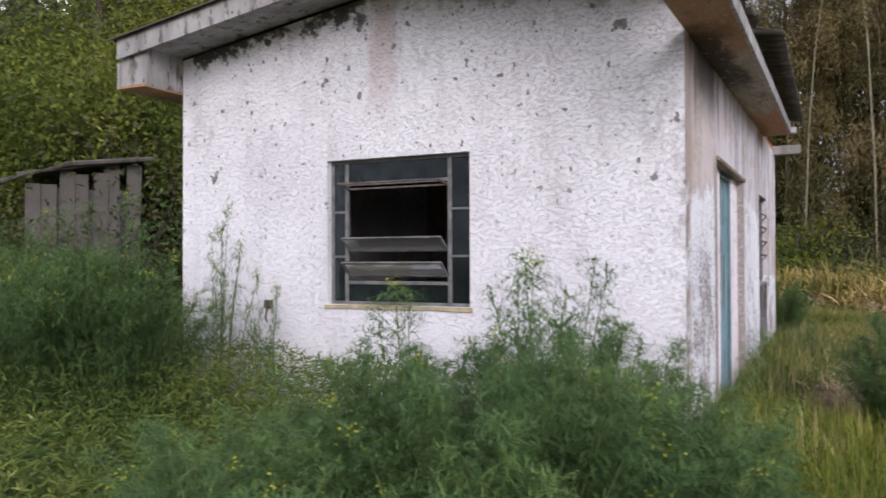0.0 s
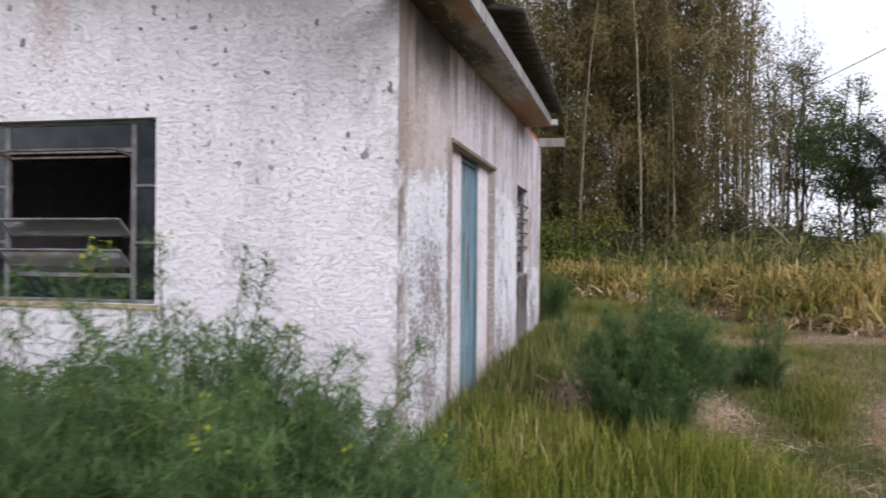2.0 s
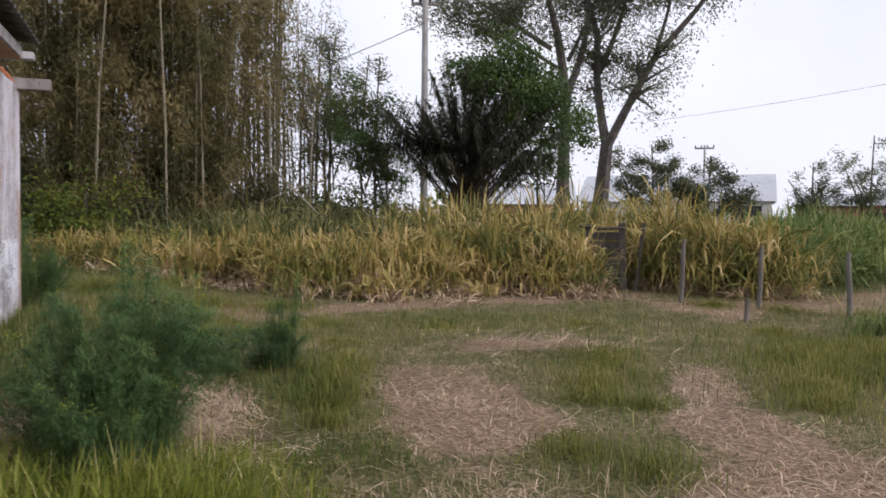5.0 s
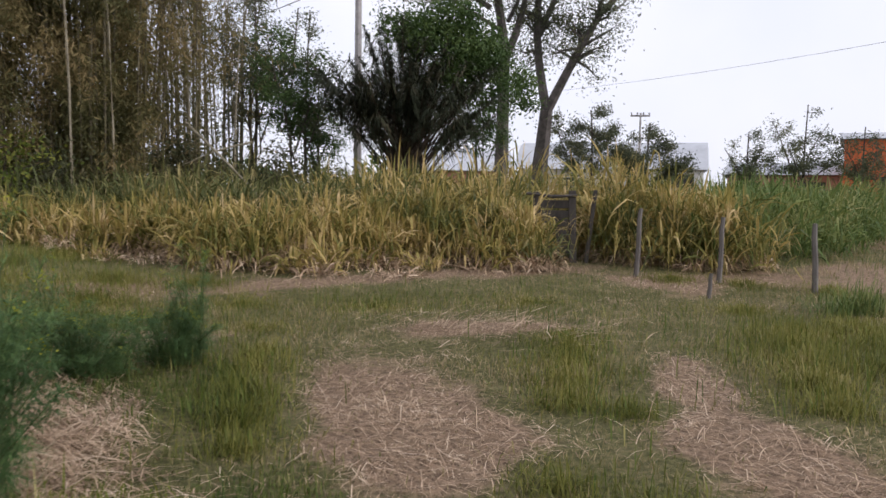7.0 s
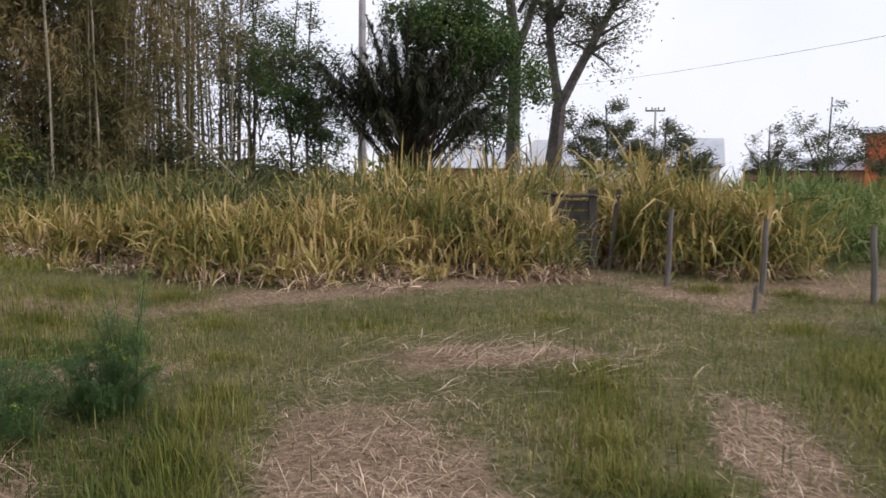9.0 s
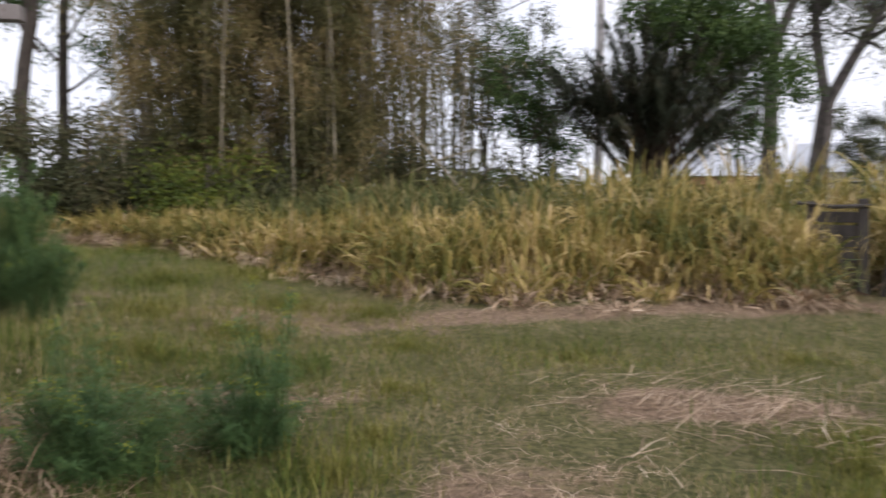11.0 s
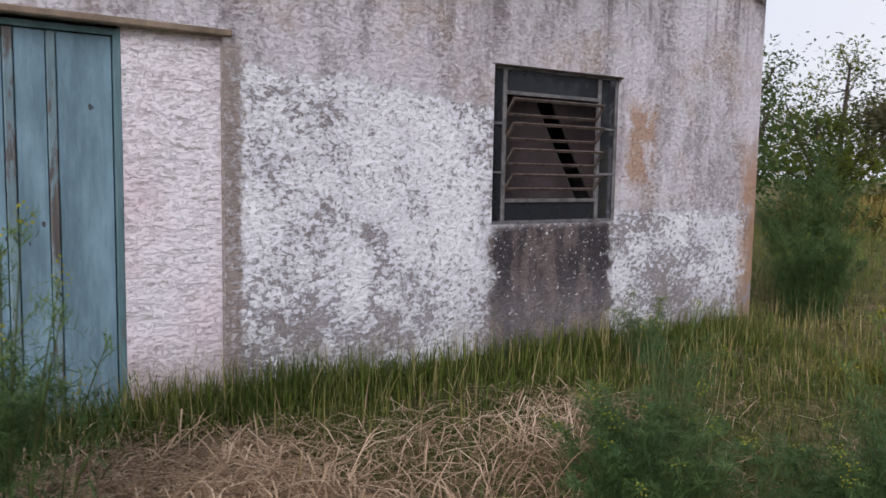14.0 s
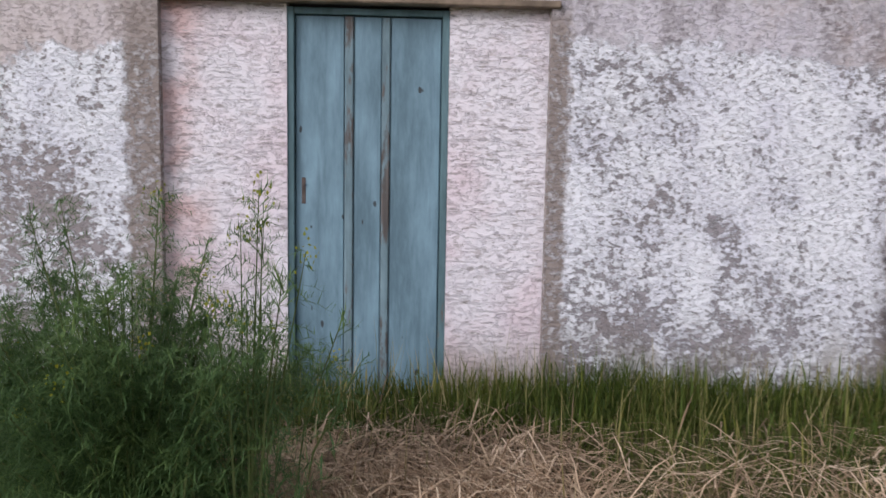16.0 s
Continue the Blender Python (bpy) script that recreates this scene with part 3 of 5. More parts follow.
def dryness(x, y):
    d = 0.21 + 0.22 * ripple(x, y, 1.6) + 0.22 * ripple(y, x, 5.5)
    for cx, cy, sx, sy, a in DRY:
        d = d + a * np.exp(-((x - cx) / sx) ** 2 - ((y - cy) / sy) ** 2)
    for cx, cy, sx, sy, a in WET:
        d = d - a * np.exp(-((x - cx) / sx) ** 2 - ((y - cy) / sy) ** 2)
    return np.clip(d, 0, 1)


def make_ground():
    xs = np.concatenate([[-700, -300, -120, -60, -30], np.arange(-14, 24, 0.25), [26, 30, 36, 45, 60, 90, 150, 300, 700]])
    ys = np.concatenate([[-700, -300, -120, -60, -25, -12], np.arange(-6, 24, 0.25), [26, 30, 36, 45, 60, 90, 150, 300, 700]])
    gx, gy = np.meshgrid(xs, ys)
    v = np.stack([gx, gy, gz(gx, gy)], -1).reshape(-1, 3)
    nx, ny = len(xs), len(ys)
    a = (np.arange(ny - 1)[:, None] * nx + np.arange(nx - 1)[None]).ravel()
    t = np.concatenate([np.stack([a, a + 1, a + nx + 1], 1), np.stack([a, a + nx + 1, a + nx], 1)])
    me = np_mesh("ground", v, t, M_GROUND)
    me.attributes.new("dry", "FLOAT", "POINT").data.foreach_set("value", dryness(v[:, 0], v[:, 1]).astype(np.float32))
    me.polygons.foreach_set("use_smooth", np.ones(len(t), bool))
    tagged(new("ground", me), "uneven earth with dry thatch and trodden grass", "ground", kind="structure")


make_ground()

# ---- the house ----
WX, WY, WWEST, WNORTH, THICK = -0.79, 4.87, -4.78, 12.75, 0.16
RIDGE_X = -2.785


def east_top(y):
    return 2.80 + 0.032 * (min(y, 10.7) - 5.0)


def gable_top(x):
    return 3.36 - 0.145 * abs(x - RIDGE_X)


def wall_mesh(us, z_bottom, zs, top, holes, place):
    """A wall with holes through it: us, zs are the cuts, top(u) its upper edge, place(u, z, side) gives a point."""
    bm = bmesh.new()
    us = sorted(set(us))
    levels = [z_bottom, *sorted(set(zs)), None]
    grid = {}

    def vert(i, k, s):
        if (i, k, s) not in grid:
            z = levels[k] if levels[k] is not None else top(us[i])
            grid[i, k, s] = bm.verts.new(place(us[i], z, s))
        return grid[i, k, s]

    def full(i, k):
        if not (0 <= i < len(us) - 1 and 0 <= k < len(levels) - 1):
            return False
        u = (us[i] + us[i + 1]) / 2
        z = (levels[k] + (levels[k + 1] if levels[k + 1] is not None else top(u))) / 2
        return not any(a < u < b and c < z < d for a, b, c, d in holes)

    for i in range(len(us) - 1):
        for k in range(len(levels) - 1):
            if not full(i, k):
                continue
            for s in (0, 1):
                bm.faces.new((vert(i, k, s), vert(i + 1, k, s), vert(i + 1, k + 1, s), vert(i, k + 1, s)))
            for (di, dk), (p, q) in (((-1, 0), ((0, 0), (0, 1))), ((1, 0), ((1, 0), (1, 1))), ((0, -1), ((0, 0), (1, 0))), ((0, 1), ((0, 1), (1, 1)))):
                if not full(i + di, k + dk):
                    a, b = (i + p[0], k + p[1]), (i + q[0], k + q[1])
                    bm.faces.new((vert(*a, 0), vert(*b, 0), vert(*b, 1), vert(*a, 1)))
    bmesh.ops.recalc_face_normals(bm, faces=bm.faces)
    return bm


W1 = (-3.36, -2.205, 1.11, 2.165)
W2 = (9.93, 11.12, 1.145, 2.195)
DOORWAY = (6.26, 8.15, -0.3, 2.195)

house = thing("house", "small abandoned white roughcast house with a sagging roof", "house")


def make_walls():
    part("wall", wall_mesh([WWEST, WX - 0.004, RIDGE_X, W1[0], W1[1]], -0.3, [W1[2], W1[3], 2.7], gable_top, [W1],
                           lambda u, z, s: (u, WY + s * THICK, z)), M_GABLE, house, "white roughcast gable wall with spots and a pink damp run")
    cuts = [WY + 0.004, WNORTH, *W2[:2], *DOORWAY[:2], 10.7, 11.3, 11.9, 12.4]
    part("wall", wall_mesh(cuts, -0.3, [W2[2], W2[3], DOORWAY[3], 2.6], lambda y: east_top(y) - 0.02 * math.sin(y * 5) if y > 10.8 else east_top(y), [W2, DOORWAY],
                           lambda u, z, s: (WX - s * THICK, u + (THICK if s and u < 5 else 0), z)), M_FRONT, house, "front wall with peeling whitewash over grey plaster")
    part("wall", wall_mesh([WY + THICK, WNORTH - 0.0], -0.3, [2.6], east_top, [], lambda u, z, s: (WWEST + s * THICK, u, z)), M_GABLE, house)
    part("wall", wall_mesh([WWEST + THICK, WX - THICK], -0.3, [2.6], lambda x: 2.95, [], lambda u, z, s: (u, WNORTH - s * THICK, z)), M_GABLE, house)
    # inner skins keep the room dim and close it
    part("floor", boxed(WWEST + THICK, WY + THICK, -0.25, WX - THICK, WNORTH - THICK, 0.12), M_FLOOR, house)
    part("partition", boxed(WWEST + THICK, 8.9, 0.12, WX - THICK - 1.2, 9.0, 2.7), M_INNER, house, "inner partition wall")
    part("ceiling", boxed(WWEST + THICK, WY + THICK, 2.72, WX - THICK, WNORTH - THICK, 2.78), M_INNER, house)


make_walls()


def make_doorway():
    ix = WX - 0.055
    y0, y1, zt = DOORWAY[0], DOORWAY[1], DOORWAY[3]
    dl, dr = 6.86, 7.655
    part("infill", boxed(ix - 0.1, y0, -0.3, ix, dl, zt), M_INFILL, house, "pinkish roughcast infill beside the door")
    part("infill", boxed(ix - 0.1, dr, -0.3, ix, y1, zt), M_INFILL, house, "pinkish roughcast infill beside the door")
    part("lintel", boxed(WX - 0.05, y0 - 0.04, zt - 0.025, WX + 0.024, y1 + 0.04, zt + 0.010, 0.006), M_LINTEL, house, "thin earth-stained lintel edge")
    door = part("door", boxed(ix - 0.085, dl + 0.03, 0.06, ix - 0.06, dr - 0.03, zt - 0.045), M_DOOR, house, "closed teal plank door with weathered battens")
    part("jamb", boxed(ix - 0.09, dl, 0.05, ix - 0.008, dl + 0.034, zt - 0.036, 0.003), M_FRAME, door)
    part("jamb", boxed(ix - 0.09, dr - 0.034, 0.05, ix - 0.008, dr, zt - 0.036, 0.003), M_FRAME, door)
    part("head", boxed(ix - 0.09, dl + 0.034, zt - 0.068, ix - 0.012, dr - 0.034, zt - 0.036, 0.003), M_FRAME, door)
    lo, hi = dl + 0.037, dr - 0.037
    w = hi - lo
    for a, b in ((0.0, 0.335), (0.40, 0.59), (0.65, 1.0)):
        part("plank", boxed(ix - 0.059, lo + a * w + 0.002, 0.06, ix - 0.036, lo + b * w - 0.002, zt - 0.072, 0.003), M_DOOR, door)
    for a, b in ((0.338, 0.397), (0.592, 0.648)):
        part("batten", boxed(ix - 0.06, lo + a * w, 0.06, ix - 0.026, lo + b * w, zt - 0.072, 0.005), M_BATTEN, door, "worn batten, paint gone")
    lock = bmesh.new()
    box(lock, ix - 0.038, lo + 0.030, 1.20, ix - 0.033, lo + 0.050, 1.33, 0.002)
    tube(lock, [(ix - 0.034, lo + 0.04, 1.30), (ix - 0.022, lo + 0.04, 1.30)], [0.008, 0.007], 8)
    part("lock_plate", lock, M_STEEL_DARK, door, "rusted lock plate")


make_doorway()


def make_window(to_world, w, h, vanes, glassy, label, sill):
    """A steel louvre window: u across, v up, d outwards from the wall's face. vanes: (height, tilt in degrees, has glass)."""
    win = part("window", bmesh.new(), M_STEEL, house, label)

    def bar(name, u0, v0, u1, v1, d0=-0.085, d1=-0.055, mat=M_STEEL, bevel=0.003):
        bm = boxed(u0, d0, v0, u1, d1, v1, bevel)
        bmesh.ops.transform(bm, matrix=to_world, verts=bm.verts)
        return part(name, bm, mat, win)

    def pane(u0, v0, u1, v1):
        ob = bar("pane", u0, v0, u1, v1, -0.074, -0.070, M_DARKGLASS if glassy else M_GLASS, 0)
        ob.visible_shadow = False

    m1, m2 = 0.115 * w, 0.845 * w
    top, bot = h * 0.835, h * 0.15
    e = 0.022
    bar("frame", 0, 0, e, h)
    bar("frame", w - e, 0, w, h)
    bar("frame", e, 0, w - e, e)
    bar("frame", e, h - e, w - e, h)
    bar("mullion", m1 - 0.014, e, m1 + 0.014, h - e)
    bar("mullion", m2 - 0.014, e, m2 + 0.014, h - e)
    bar("transom", m1 + 0.014, top - 0.013, m2 - 0.014, top + 0.013)
    bar("transom", m1 + 0.014, bot - 0.013, m2 - 0.014, bot + 0.013)
    for v in (0.33, 0.64):
        bar("glazing_bar", e, h * v - 0.009, m1 - 0.014, h * v + 0.009)
        bar("glazing_bar", m2 + 0.014, h * v - 0.009, w - e, h * v + 0.009)
    for lo, hi in ((e, h * 0.33 - 0.009), (h * 0.33 + 0.009, h * 0.64 - 0.009), (h * 0.64 + 0.009, h - e)):
        pane(e, lo, m1 - 0.014, hi)
        pane(m2 + 0.014, lo, w - e, hi)
    pane(m1 + 0.014, top + 0.013, m2 - 0.014, h - e)
    pane(m1 + 0.014, e, m2 - 0.014, bot - 0.013)
    for v, tilt, reach, glass in vanes:
        m = to_world @ Matrix.Translation((0, -0.07, h * v)) @ Matrix.Rotation(radians(tilt), 4, "X")
        bm = bmesh.new()
        a, b = m1 + 0.02, m2 - 0.02
        box(bm, a, -0.006, -0.009, b, 0.006, 0.009)
        box(bm, a, -0.006, reach - 0.014, b, 0.006, reach + 0.004)
        box(bm, a - 0.004, -0.007, 0.0, a + 0.012, 0.007, reach)
        box(bm, b - 0.012, -0.007, 0.0, b + 0.004, 0.007, reach)
        bmesh.ops.transform(bm, matrix=m, verts=bm.verts)
        part("vane", bm, M_STEEL if glass else M_STEEL_DARK, win, "tilting vane with its pane" if glass else "rusted empty vane")
        if glass:
            bm = boxed(a + 0.012, -0.002, 0.009, b - 0.012, 0.002, reach - 0.014)
            bmesh.ops.transform(bm, matrix=m, verts=bm.verts)
            ob = part("pane", bm, M_VANEGLASS, win)
            ob.visible_shadow = False
    if sill:
        bm = bmesh.new()
        box(bm, -0.02, -0.10, -0.03, w + 0.02, 0.012, -0.001)
        bmesh.ops.subdivide_edges(bm, edges=bm.edges, cuts=6, use_grid_fill=True)
        for v in bm.verts:
            v.co.z += 0.008 * noise.noise(v.co * 17)
        bmesh.ops.transform(bm, matrix=to_world, verts=bm.verts)
        part("sill", bm, M_SILL, win, "crumbling earth-coloured sill")
    return win


# local axes: u, outward d, up v
M1 = Matrix.Translation((W1[0], WY, W1[2])) @ Matrix(((1, 0, 0, 0), (0, -1, 0, 0), (0, 0, 1, 0), (0, 0, 0, 1)))
M2 = Matrix.Translation((WX, W2[0], W2[2])) @ Matrix(((0, 1, 0, 0), (1, 0, 0, 0), (0, 0, 1, 0), (0, 0, 0, 1)))
make_window(M1, W1[1] - W1[0], W1[3] - W1[2], [(0.80, -80, 0.16, False), (0.37, -52, 0.145, True), (0.20, -50, 0.145, True)], True,
            "grey steel louvre window with open and missing panes", True)
make_window(M2, W2[1] - W2[0], W2[3] - W2[2], [(0.70, -40, 0.13, False), (0.545, -38, 0.13, False), (0.385, -40, 0.13, False), (0.225, -40, 0.13, False)], False,
            "grey steel louvre window with rusted empty vanes", False)


def make_room_clutter():
    for y, w in ((10.13, 0.52), (10.63, 0.36), (11.40, 0.67)):
        bm = boxed(-0.015, -w / 2, 0, 0.015, w / 2, 2.6, 0.004)
        bmesh.ops.transform(bm, matrix=pose(WX - 0.42, y + 0.92, 0.13, 31, 0, 0), verts=bm.verts)
        tagged(part("leaning_board", bm, M_BOARD), "brown board leaning behind the broken window", "board", "leaning boards")


make_room_clutter()


def make_roof():
    y0, y1, ye = WY - 0.40, 10.78, WY - 0.85
    ex = WX + 0.30
    wx = WWEST - 0.28
    # soffit boards, fascias and verge boards
    bm = bmesh.new()
    for a, b, z0, z1 in ((WX + 0.004, ex, 0, 0.018),):
        vs = [bm.verts.new(p) for p in ((a, ye, east_top(ye) + z0), (b, ye, east_top(ye) + z0), (b, y1, east_top(y1) + z0), (a, y1, east_top(y1) + z0),
                                        (a, ye, east_top(ye) + z1), (b, ye, east_top(ye) + z1), (b, y1, east_top(y1) + z1), (a, y1, east_top(y1) + z1))]
        for f in ((3, 2, 1, 0), (4, 5, 6, 7), (0, 1, 5, 4), (1, 2, 6, 5), (2, 3, 7, 6), (3, 0, 4, 7)):
            bm.faces.new([vs[i] for i in f])
    part("soffit", bm, M_SOFFIT, house, "peeling, rust-stained soffit board")
    part("soffit", boxed(wx, y0, 2.79, WWEST - 0.004, y1, 2.81), M_SOFFIT, house)

    def slanted(name, pts, thick, mat, label=""):
        b2 = bmesh.new()
        lower = [b2.verts.new(p) for p in pts]
        upper = [b2.verts.new(Vector(p) + Vector(thick)) for p in pts]
        b2.faces.new(lower)
        b2.faces.new(upper[::-1])
        for i in range(len(pts)):
            j = (i + 1) % len(pts)
            b2.faces.new((lower[i], upper[i], upper[j], lower[j]))
        bmesh.ops.recalc_face_normals(b2, faces=b2.faces)
        return part(name, b2, mat, house, label)

    slanted("fascia", [(ex, ye, east_top(ye)), (ex, y1 - 0.12, east_top(y1)), (ex, y1 - 0.12, east_top(y1) + 0.10), (ex, ye, east_top(ye) + 0.10)], (0.022, 0, 0), M_FASCIA, "grey-white fascia board")
    slanted("fascia", [(wx, y0, 2.79), (wx, y1, 2.79), (wx, y1, 3.0), (wx, y0, 3.0)], (-0.022, 0, 0), M_FASCIA)

    def verge(x):
        return gable_top(x) + 0.02

    # raking soffit and verge board along the gable
    for xa, xb in ((wx, RIDGE_X), (RIDGE_X, WX)):
        slanted("verge_soffit", [(xa, y0, verge(xa)), (xb, y0, verge(xb)), (xb, WY - 0.004, verge(xb)), (xa, WY - 0.004, verge(xa))], (0, 0, 0.018), M_FASCIA)
        slanted("verge_board", [(xa, y0, verge(xa) - 0.03), (xb, y0, verge(xb) - 0.03), (xb, y0, verge(xb) + 0.13), (xa, y0, verge(xa) + 0.13)], (0, -0.024, 0), M_FASCIA, "weathered verge board")
    # boxed eave end
    slanted("eave_end", [(wx, y0 + 0.02, 2.80), (WWEST, y0 + 0.02, 2.80), (WWEST, y0 + 0.02, verge(WWEST)), (wx, y0 + 0.02, verge(wx))], (0, 0.02, 0), M_FASCIA, "weathered boxed eave end")
    slanted("eave_end", [(WWEST - 0.002, y0 + 0.04, 2.80), (WWEST - 0.002, WY - 0.004, 2.80), (WWEST - 0.002, WY - 0.004, verge(WWEST)), (WWEST - 0.002, y0 + 0.04, verge(WWEST))], (-0.02, 0, 0), M_FASCIA)
    slanted("eave_end", [(WX, ye + 0.002, 2.79), (ex, ye + 0.002, 2.79), (ex, ye + 0.002, verge(ex)), (WX, ye + 0.002, verge(WX))], (0, 0.02, 0), M_SOFFIT, "peeling boxed eave end")
    # corrugated sheets, one slope each side
    for side in (-1, 1):
        x_eave = (ex + 0.16) if side > 0 else (wx - 0.08)
        ys = np.arange((ye if side > 0 else y0) - 0.06, y1 + 0.10, 0.0295)
        # the eave's sheets are broken short towards the gable
        short = np.where((ys < 6.46) & (side > 0), 0.17 + 0.03 * np.sin(ys * 9), 0.0)
        rows = []
        for s in (0.0, 0.33, 0.66, 1.0):
            x = RIDGE_X + (x_eave - short - RIDGE_X) * s
            z = 3.36 + 0.15 - 0.145 * np.abs(x - RIDGE_X) + 0.022 * np.sin(ys * math.tau / 0.177)
            rows.append(np.stack([x + 0 * ys, ys, z], 1))
        v = np.concatenate(rows)
        n = len(ys)
        a = (np.arange(3)[:, None] * n + np.arange(n - 1)[None]).ravel()
        t = np.concatenate([np.stack([a, a + 1, a + n + 1], 1), np.stack([a, a + n + 1, a + n], 1)])
        ob = new("roof", np_mesh("roof", v, t, M_SHEET))
        ob.parent = house
        solid = ob.modifiers.new("thickness", "SOLIDIFY")
        solid.thickness, solid.offset = 0.008, 1
        ob["label"] = "dark mossy corrugated roof sheets"
    # bared wall head past the roof's end
    for i, y in enumerate((10.86, 11.12, 11.38, 11.64, 11.90, 12.16)):
        z = east_top(y) - 0.0
        part("brick", boxed(WX - 0.13, y, z + 0.004, WX + 0.004 - 0.006 * (i % 2), y + 0.245, z + 0.06 + 0.012 * math.sin(i * 2.3), 0.006), M_BRICK, house)
    part("beam", boxed(WX - 0.6, 11.15, east_top(11) + 0.075, WX + 0.36, 11.27, east_top(11) + 0.15, 0.006), M_FASCIA, house, "pale rafter end")
    part("beam", boxed(WX - 1.4, 12.55, 2.955, WX + 0.36, 12.70, 3.085, 0.006), M_BEAM, house, "grey beam end jutting from the corner")


make_roof()


def make_bracket():
    bm = boxed(-3.93, WY - 0.03, 1.07, -3.86, WY + 0.01, 1.13, 0.006)
    tube(bm, [(-3.90, WY - 0.02, 1.07), (-3.905, WY - 0.035, 1.0), (-3.90, WY - 0.02, 0.96)], [0.008, 0.007, 0.005], 5)
    part("bracket", bm, M_STEEL_DARK, house, "small rusted bracket on the gable wall")


make_bracket()

# ---- plants near the path ----


def tuft_field(name, material, x0, x1, y0, y1, count, keep, height, width, lean, droop, label, segs=2):
    """Scattered blades: keep(x, y) gives the share that grows, height(x, y) their length."""
    x, y = rng.uniform(x0, x1, count), rng.uniform(y0, y1, count)
    ok = rng.random(count) < keep(x, y)
    x, y = x[ok], y[ok]
    n = len(x)
    a = rng.uniform(0, math.tau, n)
    tilt = np.abs(rng.normal(0, lean, n))
    way = np.stack([np.cos(a) * np.sin(tilt), np.sin(a) * np.sin(tilt), np.cos(tilt)], 1)
    h = height(x, y) * rng.uniform(0.55, 1.15, n)
    base = np.stack([x, y, gz(x, y) - 0.01], 1)
    v, t = strips(base, way, h, width * rng.uniform(0.6, 1.3, n), droop * rng.uniform(0.3, 1.4, n), segs)
    return tagged(new(name, np_mesh(name, v, t, material)), label, "grass", kind="stuff")


def inside_house(x, y):
    return (x > WWEST - 0.05) & (x < WX + 0.02) & (y > WY - 0.02) & (y < WNORTH + 0.02)


def path_clear(x, y):
    """0 on the strip that is walked."""
    line = np.interp(y, [-1, 1, 3, 5, 6.5, 8], [0.0, 0.3, 1.05, 1.9, 2.9, 3.2])
    return ease(np.abs(x - line), 0.25, 0.7)


def wall_side(x, y):
    return np.exp(-((x - WX) / 0.55) ** 2) * ease(y, 4.2, 5.0) * ease(y, 13.5, 12.0)


def long_keep(x, y):
    near = wall_side(x, y) * 1.2 + 0.9 * ease(x, 1.1, -0.3) * ease(y, 6.6, 3.0) * ease(y, 0.3, 1.2)
    lush = sum(a * np.exp(-((x - cx) / sx) ** 2 - ((y - cy) / sy) ** 2) for cx, cy, sx, sy, a in WET)
    back = 0.5 * ease(x, 2.5, -0.5) * ease(y, 10.5, 13.0)
    return np.where(inside_house(x, y), 0, np.clip(near + 0.35 * lush + back, 0, 1) * path_clear(x, y))


def long_height(x, y):
    return 0.28 + 0.08 * wall_side(x, y) + 0.20 * ease(x, 1.1, -0.3) * ease(y, 6.6, 4.0) + 0.08 * ripple(x, y, 2)


tuft_field("tall_grass", L_GRASS, -9, 9.5, 0.2, 22, 130000, long_keep, long_height, 0.009, 0.35, 0.5, "tall green grass with seed stalks along the house", 2)
tuft_field("wall_grass", L_WALLGRASS, WX, 0.05, 4.4, 13.3, 46000, lambda x, y: np.clip(wall_side(x, y) ** 1.8 * 1.5 - 0.2 + 0.5 * ripple(x * 2, y, 5.0), 0, 1), lambda x, y: np.clip(0.23 + 0.17 * wall_side(x, y) + 0.11 * ripple(x * 3, y, 7.0) + 0.07 * ripple(y, x, 3.0), 0.08, 1), 0.006, 0.46, 0.8, "thick green grass along the foot of the wall", 2)
tuft_field("bank_grass", L_BANK, -0.9, 1.7, 1.6, 6.9, 44000, lambda x, y: ease(x, 1.75, 0.8) * path_clear(x, y), lambda x, y: 0.38 + 0.16 * ease(x, 0.9, -0.4) + 0.10 * ripple(x, y, 4), 0.007, 0.75, 1.0, "long leaning grass before the house corner", 2)
tuft_field("lawn_grass", L_LAWN, -3, 12, 2.5, 16.5, 165000,
           lambda x, y: np.where(inside_house(x, y), 0, (1 - 0.9 * ease(dryness(x, y), 0.2, 0.65)) * ease(x + y, 3.0, 6.0) * (0.3 + 0.7 * ease(y, 15, 8))),
           lambda x, y: 0.10 + 0.07 * ripple(x, y, 3.5) + 0.05 * ease(y, 9, 14), 0.007, 0.65, 0.5, "short trodden grass, green and yellow")


tuft_field("straw_grass", L_WALLGRASS, -0.5, 2.2, 5.6, 12.5, 60000, lambda x, y: np.clip(0.34 + 0.7 * ripple(x, y, 4.5) + 0.5 * ease(x, 0.4, -0.2) + 0.2 * ease(y, 9.2, 10.2), 0, 1), lambda x, y: 0.21 + 0.10 * ripple(y, x, 5.0), 0.006, 0.65, 0.9, "green blades coming up through the straw", 2)
tuft_field("seed_stalks", L_STALK, WX, 0.7, 3.6, 13.3, 2600, lambda x, y: np.clip(wall_side(x, y) + 0.25, 0, 1), lambda x, y: 0.42 + 0.12 * ripple(y, x, 5.0), 0.004, 0.28, 0.25, "thin seed stalks rising from the grass", 3)


tuft_field("lane_grass", L_LAWN, 11.5, 36, 4, 28, 90000, lambda x, y: np.clip((np.interp(x, [10, 12, 14, 17, 20, 40], [14.0, 13.7, 14.4, 16.0, 18.0, 29.0]) - y) * 2 + 0.5, 0, 1) * (0.5 + 0.4 * ripple(x, y, 3.0)), lambda x, y: 0.20 + 0.10 * ripple(y, x, 3.0), 0.014, 0.5, 0.6, "pale grass along the lane past the fence", 2)


